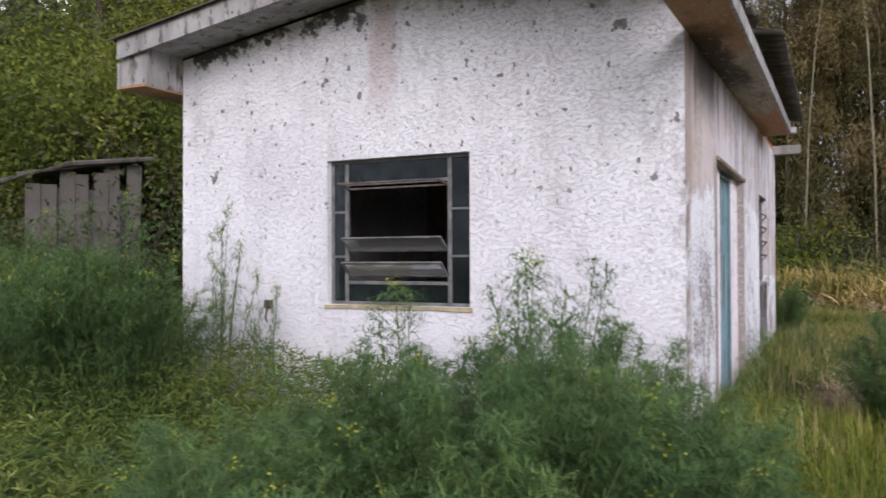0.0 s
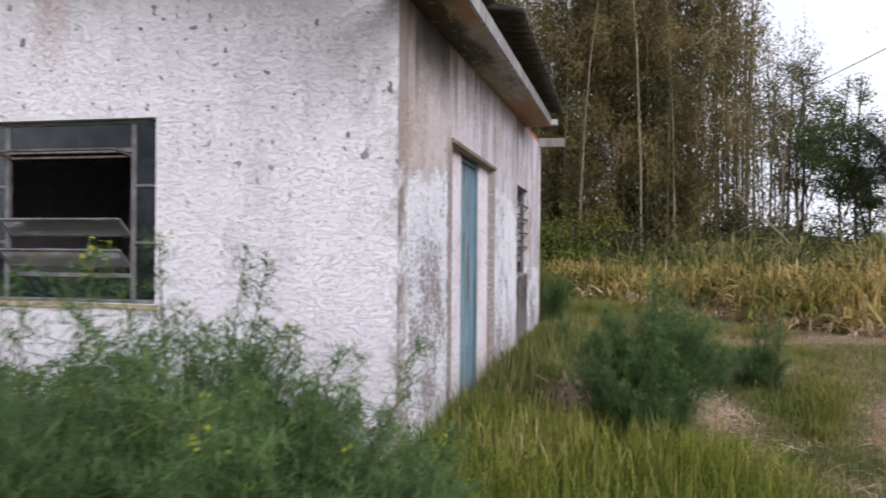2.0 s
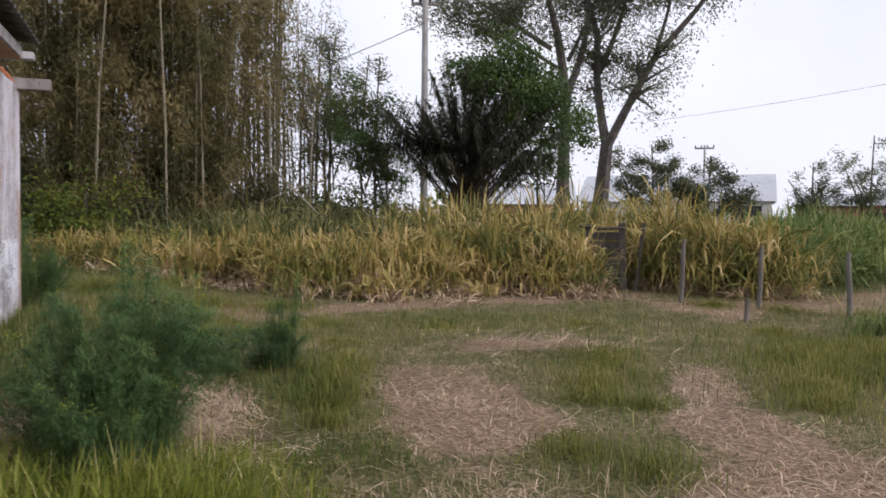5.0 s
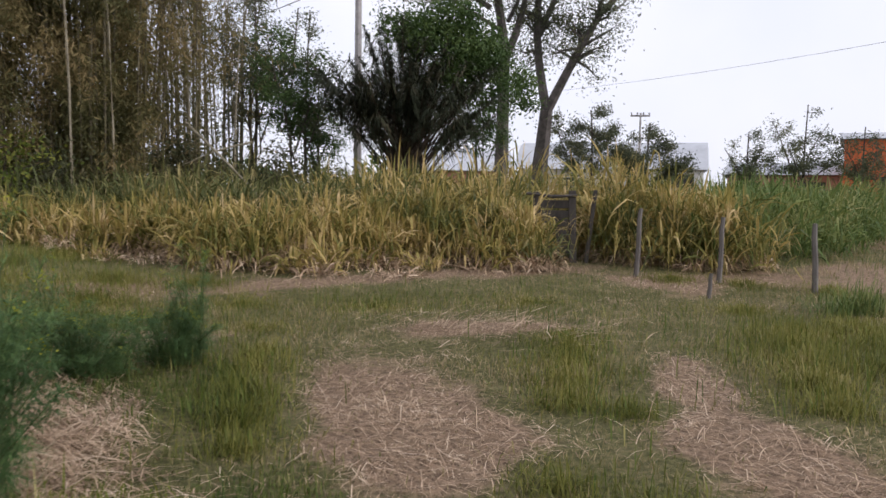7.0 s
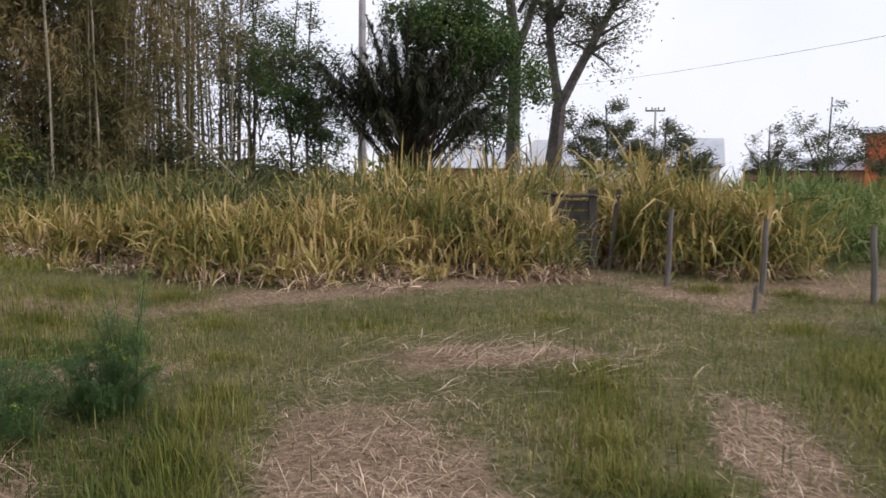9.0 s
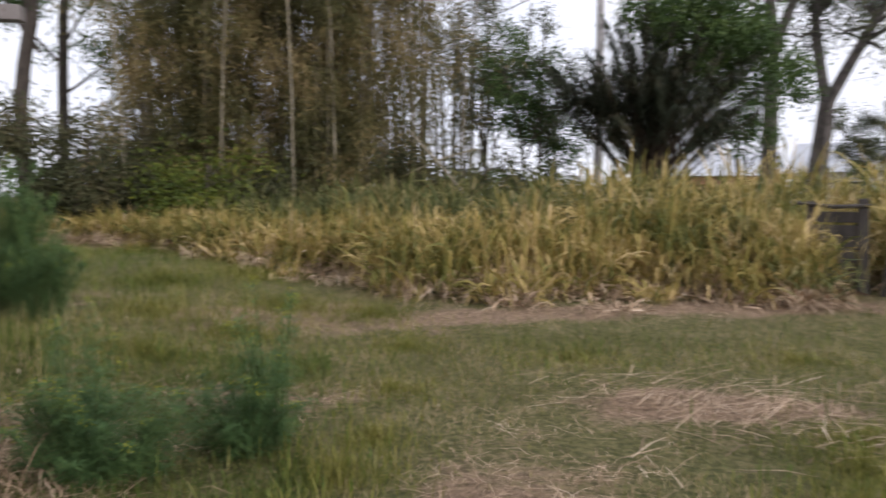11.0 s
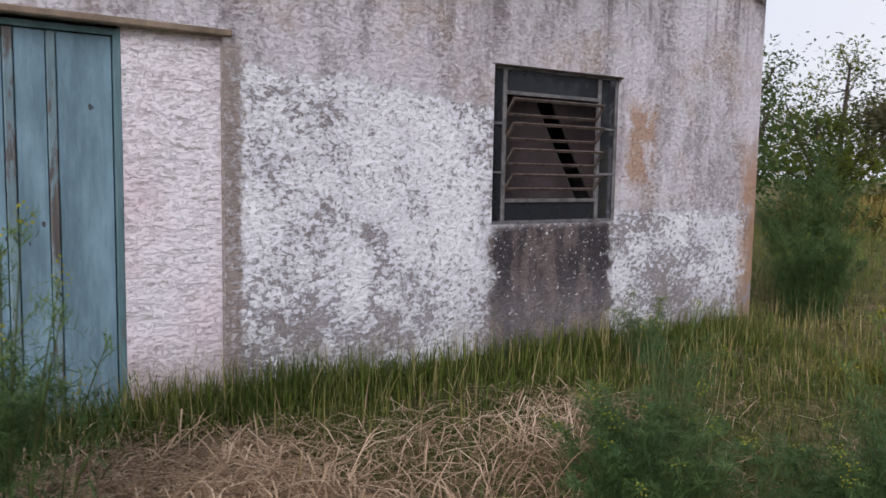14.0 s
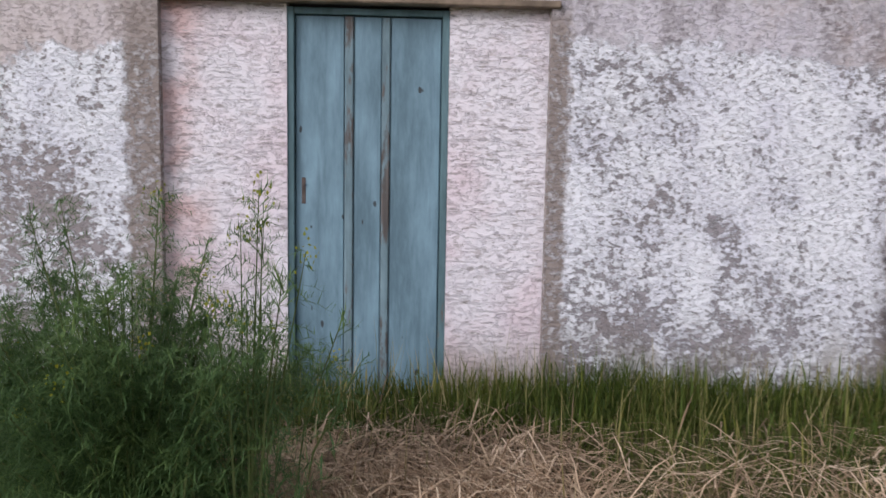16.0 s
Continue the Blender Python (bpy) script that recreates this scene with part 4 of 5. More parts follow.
def straw_field():
    n = 150000
    x, y = rng.uniform(-0.6, 11, n), rng.uniform(3, 16, n)
    ok = (rng.random(n) < ease(dryness(x, y), 0.15, 0.7) * ease(y, 17, 7)) & ~inside_house(x, y)
    m = 24000
    hx, hy = rng.normal(0.38, 0.5, m), rng.uniform(6.0, 9.9, m)
    lie = (hx > -0.6) & (rng.random(m) < 0.08 + 0.92 * ease(ripple(hx * 2, hy, 3.0), -0.1, 0.5))
    x, y = np.concatenate([x[ok], hx[lie]]), np.concatenate([y[ok], hy[lie]])
    n = len(x)
    a = rng.uniform(0, math.tau, n)
    rise = np.abs(rng.normal(0.12, 0.30, n)) + 0.25 * np.exp(-((x - 0.4) / 0.6) ** 2) * rng.random(n) ** 2
    way = np.stack([np.cos(a) * np.cos(rise), np.sin(a) * np.cos(rise), np.sin(rise)], 1)
    heap = 0.16 * np.exp(-((x - 0.45) / 0.55) ** 2) * ease(y, 6.3, 7.0) * ease(y, 11, 9.5)
    base = np.stack([x, y, gz(x, y) + rng.uniform(0.0, 0.03, n) + heap * rng.random(n)], 1)
    size = np.where(np.arange(n) < ok.sum(), 1.0, 1.45)
    v, t = strips(base, way, rng.uniform(0.10, 0.36, n) * size, rng.uniform(0.0028, 0.0065, n) * size, rng.uniform(0.2, 1.3, n), 2)
    tagged(new("straw", np_mesh("straw", v, t, L_STRAW)), "cut dry straw strewn over the earth", "straw", kind="stuff")
    # long fallen stalks
    n = 330
    c = rng.integers(0, 3, n)
    cx, cy = np.choose(c, [4.55, 5.5, 4.9]), np.choose(c, [10.75, 10.3, 9.6])
    x, y = cx + rng.normal(0, 0.5, n), cy + rng.normal(0, 0.36, n)
    a = rng.normal(0.35, 0.6, n)
    way = np.stack([np.cos(a), np.sin(a), rng.normal(0.08, 0.12, n)], 1)
    base = np.stack([x, y, gz(x, y) + rng.uniform(0.03, 0.12, n)], 1)
    v, t = strips(base, way, rng.uniform(0.2, 0.6, n), rng.uniform(0.006, 0.013, n), rng.uniform(0.0, 0.25, n), 2)
    tagged(new("fallen_stalks", np_mesh("fallen_stalks", v, t, L_STRAW)), "heap of long dry cut stalks", "straw", kind="stuff")


straw_field()


def fennel_meshes(stems, radius, height, per_stem, leaf, thick=0.0062):
    """One feathery shrub: stems, thin divided leaves that arch outwards, and bud heads."""
    bm = bmesh.new()
    pieces, buds = [], []
    for _ in range(stems):
        a, r = rng.uniform(0, math.tau), radius * math.sqrt(rng.random())
        h = height * (rng.uniform(0.74, 0.95) if rng.random() < 0.88 else rng.uniform(0.98, 1.1)) * (1 - 0.36 * (r / radius) ** 2)
        foot = np.array((math.cos(a) * r * 0.4, math.sin(a) * r * 0.4, 0.0))
        head = np.array((math.cos(a) * r, math.sin(a) * r, h)) + rng.normal(0, 0.03, 3)
        mid = (foot + head) / 2 + np.array((0, 0, 0.10 * h)) - np.array((math.cos(a), math.sin(a), 0)) * 0.1 * r
        tube(bm, [foot, mid, head], [0.006, 0.004, 0.0015], 3)
        n = per_stem
        s = (1 - 0.9 * rng.random(n) ** 1.35)[:, None]
        p = (1 - s) ** 2 * foot + 2 * s * (1 - s) * mid + s ** 2 * head
        b = rng.uniform(0, math.tau, n)
        rise = rng.uniform(-0.1, 0.8, n)
        w = np.stack([np.cos(b) * np.cos(rise), np.sin(b) * np.cos(rise), np.sin(rise)], 1)
        ln = leaf * rng.uniform(0.6, 1.3, n) * (1.2 - 0.65 * s[:, 0])
        pieces.append(strips(p, w, ln, np.full(n, thick), np.full(n, 0.3), 2))
        for k in range(7):
            q = 0.16 + 0.12 * k
            sp = p + w * (ln * q)[:, None]
            sp[:, 2] -= 0.3 * ln * q * q
            w2 = w * 0.8 + turned(n) * 0.9
            pieces.append(strips(sp, w2, ln * rng.uniform(0.35, 0.65, n) * (1.1 - 0.5 * q), np.full(n, thick * 1.1), np.full(n, 0.1), 1))
        if rng.random() < 0.3:
            c = head + rng.normal(0, 0.022, (22, 3))
            buds.append(flakes(c, turned(22), np.full(22, 0.012), np.full(22, 0.010)))
    stem_me = bpy.data.meshes.new("stem_growth")
    bm.to_mesh(stem_me)
    bm.free()
    stem_me.materials.append(M_STEM)
    leaf_me = np_mesh("foliage", *joined(pieces), L_FENNEL)
    bud_me = np_mesh("bud_growth", *joined(buds), L_FLOWER) if buds else None
    return stem_me, leaf_me, bud_me


FENNEL = [fennel_meshes(64, 0.60, 1.25, 120, 0.15), fennel_meshes(62, 0.64, 1.15, 112, 0.145), fennel_meshes(36, 0.42, 0.85, 76, 0.13), fennel_meshes(13, 0.36, 1.0, 40, 0.14)]


def fennel(x, y, kind, s, turn, label, sz=None, z=None):
    ob = thing("fennel_shrub", label, "shrub", "feathery shrubs", (x, y, float(gz(x, y)) - 0.02 if z is None else z))
    ob.rotation_euler[2] = turn
    ob.scale = (s, s, sz or s)
    for name, me in zip(("stem_growth", "foliage", "bud_growth"), FENNEL[kind]):
        if me:
            c = tagged(new(name, me), kind="stuff")
            c.parent = ob
    return ob


F_LABEL = "dense feathery dark green shrub with yellow buds"
for x, y, k, s, sz in ((-1.55, 2.85, 0, 1.1, 1.0), (-0.95, 2.45, 0, 1.1, 1.08), (-0.62, 2.95, 1, 0.95, 1.02), (-1.85, 2.15, 1, 1.05, 0.90), (-1.15, 3.4, 0, 1.05, 1.06), (-2.3, 2.7, 1, 0.85, 0.62), (-1.2, 1.75, 1, 0.85, 0.82), (-0.5, 1.9, 1, 0.7, 0.78), (-0.75, 3.55, 1, 0.75, 0.84), (-0.40, 3.45, 2, 0.9, 0.78), (-0.62, 4.15, 2, 0.8, 0.62), (-1.6, 1.35, 2, 1.3, 0.85), (-2.4, 1.7, 2, 1.4, 0.72),
                       (-4.55, 4.0, 0, 1.2, 1.35), (-5.2, 3.9, 1, 1.35, 1.35), (-6.0, 4.6, 1, 1.5, 1.35), (-6.9, 5.2, 0, 1.5, 1.3), (-7.6, 5.9, 1, 1.5, 1.4), (-3.6, 3.3, 2, 0.9, 0.55), (-3.9, 2.6, 2, 1.3, 0.66)):
    fennel(x, y, k, s, x * 7 + y * 3, F_LABEL, sz)
fennel(-4.0, 4.42, 3, 0.9, 2.2, "thin feathery sprig against the white wall", 1.75)
fennel(-3.62, 4.5, 3, 0.6, 0.9, "thin feathery sprig against the white wall", 1.25)
fennel(0.56, 6.55, 0, 1.0, 0.4, "rounded feathery shrub with flower heads in tall grass", 0.93)
fennel(0.42, 6.2, 1, 0.72, 2.0, "rounded feathery shrub with flower heads in tall grass", 0.74)
fennel(0.70, 6.95, 3, 1.0, 3.0, "tall sparse stems with seed heads beside the shrub", 1.32)
fennel(1.12, 9.3, 2, 1.0, 0.7, "small feathery shrub in straw beside the house", 0.66)
fennel(1.3, 9.45, 3, 1.0, 1.9, "small wispy shrub in straw beside the house", 0.5)
fennel(1.78, 9.8, 2, 0.95, 2.7, "small feathery shrub in straw beside the house", 0.66)
fennel(1.95, 9.85, 3, 0.9, 0.3, "small wispy shrub in straw beside the house", 1.05)
fennel(0.92, 9.7, 3, 0.9, 4.0, "small wispy shrub in straw beside the house", 0.85)
fennel(-0.3, 10.9, 3, 0.9, 1.1, "small feathery shrub at the foot of the wall", 0.55)
fennel(-0.75, 13.6, 1, 0.75, 0.2, "feathery shrub behind the house corner", 0.9)
fennel(-1.4, 14.6, 0, 1.0, 1.2, "feathery shrub behind the house corner", 1.3)


def weeds():
    """Broad-leaved weeds among the shrubs."""
    n = 110000
    x, y = rng.uniform(-7, 0.2, n), rng.uniform(0.6, 4.8, n)
    ok = (rng.random(n) < (0.25 * ease(x, 0.0, -0.7) + 0.75 * ease(x + 0.25 * ripple(x, y, 3), -1.9, -2.6)) * path_clear(x, y)) & ~inside_house(x, y)
    x, y = x[ok], y[ok]
    n = len(x)
    hgt = (0.42 + 0.16 * ripple(x, y, 2.4)) * np.clip(0.75 + 0.25 * (-x), 0.5, 1.3)
    z = gz(x, y) + hgt * rng.uniform(0.1, 1.0, n) ** 0.7
    v, t = flakes(np.stack([x, y, z], 1), turned(n, 0.7) + (0, 0, 0.3), rng.uniform(0.03, 0.08, n), rng.uniform(0.006, 0.014, n))
    tagged(new("weeds", np_mesh("weeds", v, t, L_WEED)), "thick green weeds in front of the gable", "weeds", kind="stuff")


weeds()

# ---- the reed belt ----
FRONT = ((-9.0, 25.0), (-3.0, 23.0), (0.4, 19.6), (2.6, 16.9), (5.0, 15.7), (8.0, 15.0), (9.4, 15.2), (10.4, 14.0), (12.0, 13.7), (14.0, 14.4), (17.0, 16.0), (20.0, 18.0), (40.0, 29.0))


def reed_bed(name, material, x0, x1, clumps, depth, height, label, leaves=60, dead=False, start=0.0):
    """Clumps of upright stalks with arching leaves; dead: only the withered leaves that hang about their feet."""
    cx = rng.uniform(x0, x1, clumps)
    into = start + rng.random(clumps) ** 1.5 * depth - np.where(rng.random(clumps) < 0.16, 1.2 * rng.random(clumps), 0)
    fx, fy = np.array(FRONT).T
    cy = np.interp(cx, fx, fy) + into + 0.6 * ripple(cx, cx, 3) + 0.45 * ripple(cx, cx + 3, 9)
    hole = ((cx > 8.15) & (cx < 9.7) & (cy < 16.0)) | (rng.random(clumps) < 0.35 * ease(ripple(cx, cy, 3.3), 0.1, 0.7))
    cx, cy, into = cx[~hole], cy[~hole], into[~hole]
    n = len(cx) * leaves
    k = np.repeat(np.arange(len(cx)), leaves)
    tall = (height(cx, into) + 0.55 * np.minimum(into, 0)) * rng.uniform(0.55, 1.2, len(cx)) * (1 + 0.25 * ripple(cx, cy, 2.6))
    h = tall[k]
    spread = rng.uniform(0.10, 0.24, len(cx))[k]
    lx, ly = rng.normal(0, 1, n), rng.normal(0, 1, n)
    up = rng.uniform(0.0, 0.25, n) if dead else rng.uniform(0.05, 0.72, n)
    base = np.stack([cx[k] + lx * spread * (0.6 + up), cy[k] + ly * spread * (0.6 + up), np.zeros(n)], 1)
    base[:, 2] = gz(base[:, 0], base[:, 1]) + h * up
    a = np.arctan2(ly, lx) + rng.normal(0, 0.8, n)
    tilt = np.abs(rng.normal(0.9 if dead else 0.40, 0.36, n))
    way = np.stack([np.cos(a) * np.sin(tilt), np.sin(a) * np.sin(tilt), np.cos(tilt)], 1)
    ln = rng.uniform(0.4, 1.05, n) * (0.7 if dead else 1.0) * (0.6 + 0.35 * h)
    v, t = strips(base, way, ln, rng.uniform(0.014, 0.044, n) * (0.7 if dead else 1.0), rng.uniform(0.2, 1.0, n) ** 1.0 * 1.25, 2 if dead or x0 > 20 else 3, rng.uniform(-0.9, 0.9, n))
    return tagged(new(name, np_mesh(name, v, t, material)), label, "reeds", kind="stuff")


reed_bed("dry_reeds", L_REED, 6.2, 11.4, 420, 5.5, lambda x, d: 1.14 + 0.14 * d + 0.45 * ease(x, 9.8, 10.4), "tall yellowing reed grass in a broad belt", 66)
reed_bed("dry_reeds", L_REED, -8, 7.0, 560, 3.0, lambda x, d: (0.98 + 0.13 * d) * (0.62 + 0.38 * ease(x, -1.0, 4.0)), "tall yellowing reed grass in a broad belt", 66)
reed_bed("withered_reeds", L_STRAW, -5, 11.6, 460, 1.0, lambda x, d: 1.0 + 0 * d, "withered leaves about the feet of the reeds", 60, True)
reed_bed("green_reeds", L_REEDGREEN, 11.0, 26, 620, 6.0, lambda x, d: 1.12 + 0.06 * d + 0.36 * ease(x, 13.5, 18), "tall green reed grass with drooping leaves", 64)
reed_bed("back_reeds", L_REEDBACK, -5, 9.5, 620, 6.5, lambda x, d: (1.22 + 0.10 * d) * (0.6 + 0.4 * ease(x, -2.0, 3.0)), "green reeds rising behind the dry ones", 55, False, 2.0)
reed_bed("back_reeds", L_REEDBACK, 6, 13, 110, 7.0, lambda x, d: 1.2 + 0.11 * d, "green reeds among the dry ones", 55)
reed_bed("far_reeds", L_REEDGREEN, 24, 40, 260, 8.0, lambda x, d: 1.5 + 0 * d, "green reeds far along the lane", 40)


def tussock(x, y, r, h, n, material, label):
    a, q = rng.uniform(0, math.tau, n), np.abs(rng.normal(0, 0.42 * r, n))
    q = q * (1 + 0.35 * np.sin(3 * a + x * 9))
    base = np.stack([x + np.cos(a) * q, y + np.sin(a) * q, gz(x + np.cos(a) * q, y + np.sin(a) * q) - 0.01], 1)
    tilt = np.abs(rng.normal(0.55 if material is L_BANK else 0.3, 0.4, n))
    a = rng.uniform(0, math.tau, n)
    way = np.stack([np.cos(a) * np.sin(tilt), np.sin(a) * np.sin(tilt), np.cos(tilt)], 1)
    v, t = strips(base, way, h * rng.uniform(0.4, 1.15, n), rng.uniform(0.004, 0.008, n) * (1.6 if material is L_REEDGREEN else 1.0), rng.uniform(0.3, 1.1, n), 2)
    tagged(new("grass_tussock", np_mesh("grass_tussock", v, t, material)), label, "grass", "tussocks", "stuff")


tussock(9.6, 9.75, 0.75, 0.85, 900, L_REEDGREEN, "green drooping tussock beside the fence posts")
for x, y, r, h in ((5.6, 6.8, 0.6, 0.34), (6.0, 7.3, 0.7, 0.38), (6.5, 7.8, 0.9, 0.42), (7.0, 8.4, 0.9, 0.40), (7.5, 8.9, 1.0, 0.36), (7.2, 7.3, 1.1, 0.46), (8.0, 8.0, 1.2, 0.42), (8.4, 8.9, 1.2, 0.36), (9.2, 8.1, 1.4, 0.42), (8.4, 10.4, 1.0, 0.26), (9.3, 12.7, 0.7, 0.28), (10.1, 12.0, 0.7, 0.26), (10.9, 11.2, 0.7, 0.3)):
    tussock(x, y, r, h, int(1500 * r), L_TUFT, "low green tussock at the field's edge")
for x, y, r, h in ((0.45, 5.45, 0.7, 0.62), (0.85, 5.6, 0.6, 0.56), (0.1, 5.7, 0.7, 0.62), (0.6, 5.8, 0.6, 0.66), (1.05, 6.2, 0.5, 0.46)):
    tussock(x, y, r, h, int(2600 * r), L_BANK, "long green grass about the foot of the shrub")
for x, y, r, h in ((4.05, 7.6, 0.5, 0.32), (4.35, 8.1, 0.55, 0.34), (4.7, 8.6, 0.6, 0.32), (5.05, 9.1, 0.6, 0.28), (5.4, 9.6, 0.6, 0.24), (4.3, 7.3, 0.4, 0.24), (3.2, 6.4, 0.45, 0.26), (3.4, 5.9, 0.5, 0.26), (1.95, 8.0, 0.5, 0.40), (2.1, 8.6, 0.55, 0.42), (2.3, 9.3, 0.5, 0.38), (2.5, 9.9, 0.5, 0.28), (1.85, 7.5, 0.45, 0.28), (2.7, 11.2, 1.2, 0.2), (4.4, 12.3, 1.8, 0.2), (6.3, 11.9, 1.6, 0.18), (2.9, 12.9, 1.6, 0.22), (0.6, 12.2, 1.2, 0.34), (1.3, 13.4, 1.3, 0.36), (0.2, 14.2, 1.3, 0.36), (1.6, 15.2, 1.5, 0.38), (-0.2, 16.4, 1.5, 0.4), (2.6, 14.6, 1.3, 0.3), (0.9, 17.5, 1.5, 0.4)):
    tussock(x, y, r, h, int(1350 * r), L_TUFT, "low green tussock in the straw")

# ---- fence posts, old gate ----


def post(x, y, h, r, lean, label):
    bm = bmesh.new()
    pts = [(0, 0, -0.15), (0.008, 0.0, h * 0.4), (-0.006, 0.006, h * 0.8), (0, 0, h)]
    tube(bm, pts, [r * 1.1, r, r * 0.97, r * 0.8], 7)
    ob = part("fence_post", bm, M_POST)
    ob.matrix_basis = pose(x, y, float(gz(x, y)), lean, lean * 0.6, 0)
    tagged(ob, label, "post", "old fence posts")


post(9.1, 13.3, 1.08, 0.040, 2, "grey weathered fence post before dry reeds")
post(9.9, 12.35, 1.0, 0.038, 1.5, "grey weathered fence post before green reeds")
post(8.9, 11.5, 0.34, 0.03, 5, "short broken stake in dry grass")
post(10.7, 11.3, 1.0, 0.042, -2, "grey weathered fence post in dry grass")


def old_gate():
    g = thing("wooden_gate", "old grey wooden gate overgrown by dry reeds", "gate", "", (8.55, 15.5, float(gz(8.55, 15.5))))
    g.rotation_euler[2] = radians(-33)
    for u, w, h, tilt in ((0.0, 0.10, 1.25, 1), (0.70, 0.13, 1.28, -2), (0.93, 0.07, 1.3, 6)):
        bm = boxed(-w / 2, -0.05, -0.2, w / 2, 0.05, h, 0.01)
        ob = part("gate_post", bm, M_OLDWOOD, g)
        ob.matrix_basis = pose(u, 0, 0, 0, tilt, 0)
    part("rail", tube(bmesh.new(), [(-0.15, -0.06, 1.22), (0.3, -0.06, 1.17), (0.75, -0.06, 1.19)], [0.025, 0.03, 0.025], 6), M_OLDWOOD, g)
    for i in range(6):
        ob = part("board", boxed(0, 0.055, 0.15 + i * 0.16, 0.7, 0.08, 0.295 + i * 0.16, 0.004), M_OLDWOOD, g)
        ob.matrix_basis = pose(0, 0, 0.01 * math.sin(i * 3), 0, math.sin(i * 5), 0)


old_gate()

# ---- trees and far things ----


def clump_leaves(centres, spread, count, length, width, flat=0.8, down=0.0):
    """Small leaves gathered round twig ends."""
    k = rng.integers(0, len(centres), count)
    c = np.asarray(centres)[k] + rng.normal(0, 1, (count, 3)) * spread * np.array((1, 1, flat)) * rng.uniform(0.4, 1.0, (count, 1))
    w = turned(count)
    w[:, 2] -= down
    return flakes(c, w, length * rng.uniform(0.6, 1.3, count), width * rng.uniform(0.6, 1.3, count))


def limb_points(a, b, bend, n=5):
    a, b = np.array(a, float), np.array(b, float)
    off = rng.normal(0, bend, 3)
    return [tuple(a + (b - a) * s + off * math.sin(math.pi * s)) for s in np.linspace(0, 1, n)]


def tree(name, at, limbs, leaf_mat, bark, leaves, spread, length, width, label, twigs=7, reach=1.0, flat=0.8, down=0.3, leaf_from=0.45, category="tree"):
    """limbs: (from, to, r0, r1) relative to the foot; twigs branch from each limb's outer part and carry the leaves."""
    ob = thing(name, label, category, "", at)
    centres = []
    trunk = bmesh.new()
    for a, b, r0, r1 in limbs:
        pts = limb_points(a, b, 0.035 * float(np.linalg.norm(np.array(b) - np.array(a))), 6)
        tube(trunk, pts, list(np.linspace(r0, r1, 6)), 7)
        if r1 > 0.14:
            continue
        for _ in range(twigs):
            s = rng.uniform(leaf_from, 1.0)
            i = min(4, int(s * 5))
            p = np.array(pts[i]) * (1 - (s * 5 - i)) + np.array(pts[i + 1]) * (s * 5 - i)
            q = p + turned(1, 0.6)[0] * reach * rng.uniform(0.5, 1.2) + (0, 0, 0.25 * reach)
            tube(trunk, [p, (p + q) / 2 + rng.normal(0, 0.06 * reach, 3), q], [r1 * 0.5 + 0.008, r1 * 0.3 + 0.006, 0.005], 4)
            centres += [q, (p + 2 * q) / 3]
    part("trunk", trunk, bark, ob)
    v, t = clump_leaves(centres, spread, leaves, length, width, flat, down)
    c = new("crown", np_mesh("crown", v, t, leaf_mat))
    c.parent = ob
    return ob


def bamboo(name, at, rx, ry, culms, height, leaves, label, thin=False):
    ob = thing(name, label, "bamboo", "bamboo clumps", at)
    cents = []
    for i in range(culms):
        a, q = rng.uniform(0, math.tau), math.sqrt(rng.random())
        f = np.array((math.cos(a) * q * rx * 0.75, math.sin(a) * q * ry * 0.75, 0))
        h = height * rng.uniform(0.65, 1.05)
        out = np.array((math.cos(a) * rx, math.sin(a) * ry, 0)) * q * 0.55 + np.append(rng.normal(0, 0.25, 2), 0)
        pts = [tuple(f + out * s ** 2.2 + np.array((0, 0, h * (s - 0.10 * s ** 3)))) for s in (0, 0.25, 0.5, 0.75, 1.0)]
        pale = i % 30 == 9
        if pale:
            f = np.array((f[0], -ry * rng.uniform(0.9, 1.25), 0))
            pts = [tuple(f + out * s ** 2.2 + np.array((0, 0, h * (s - 0.10 * s ** 3)))) for s in (0, 0.25, 0.5, 0.75, 1.0)]
        part("culm", tube(bmesh.new(), pts, [0.036, 0.033, 0.027, 0.018, 0.005], 5), M_DRYCULM if pale else M_CULM, ob, "pale dead culm" if pale else "")
        for s in np.arange(0.04 if not thin else 0.3, 1.0, 0.085):
            i2 = min(3, int(s * 4))
            fr = s * 4 - i2
            p = np.array(pts[i2]) * (1 - fr) + np.array(pts[i2 + 1]) * fr
            u = turned(1)[0][:2] * rng.uniform(0.2, 1.25)
            tip = p + np.append(u, rng.normal(0, 0.3))
            # each side branch carries a drooping plume
            cents += [tip, tip + np.append(u * 0.35, -0.28), tip - np.append(u * 0.3, -0.12)]
    v, t = clump_leaves(np.array(cents), 0.24, leaves, 0.22, 0.034, 1.7, 0.9)
    c = new("foliage", np_mesh("foliage", v, t, L_BAMBOO))
    c.parent = ob
    return ob


GZ = 0.15
bamboo("bamboo_clump", (1.75, 26.4, GZ), 2.05, 2.0, 62, 14.5, 110000, "huge olive-brown bamboo clump beyond the reeds")
bamboo("bamboo_clump", (-1.75, 27.2, GZ), 2.1, 2.2, 58, 14.0, 105000, "huge olive-brown bamboo clump beyond the reeds")
bamboo("bamboo_clump", (4.1, 27.6, GZ), 1.0, 1.4, 20, 12.5, 8000, "thinner edge of the bamboo with bare culms", True)
bamboo("bamboo_clump", (5.5, 29.2, GZ), 0.9, 1.3, 16, 10.0, 3000, "sparse tall bamboo shoots against the sky", True)

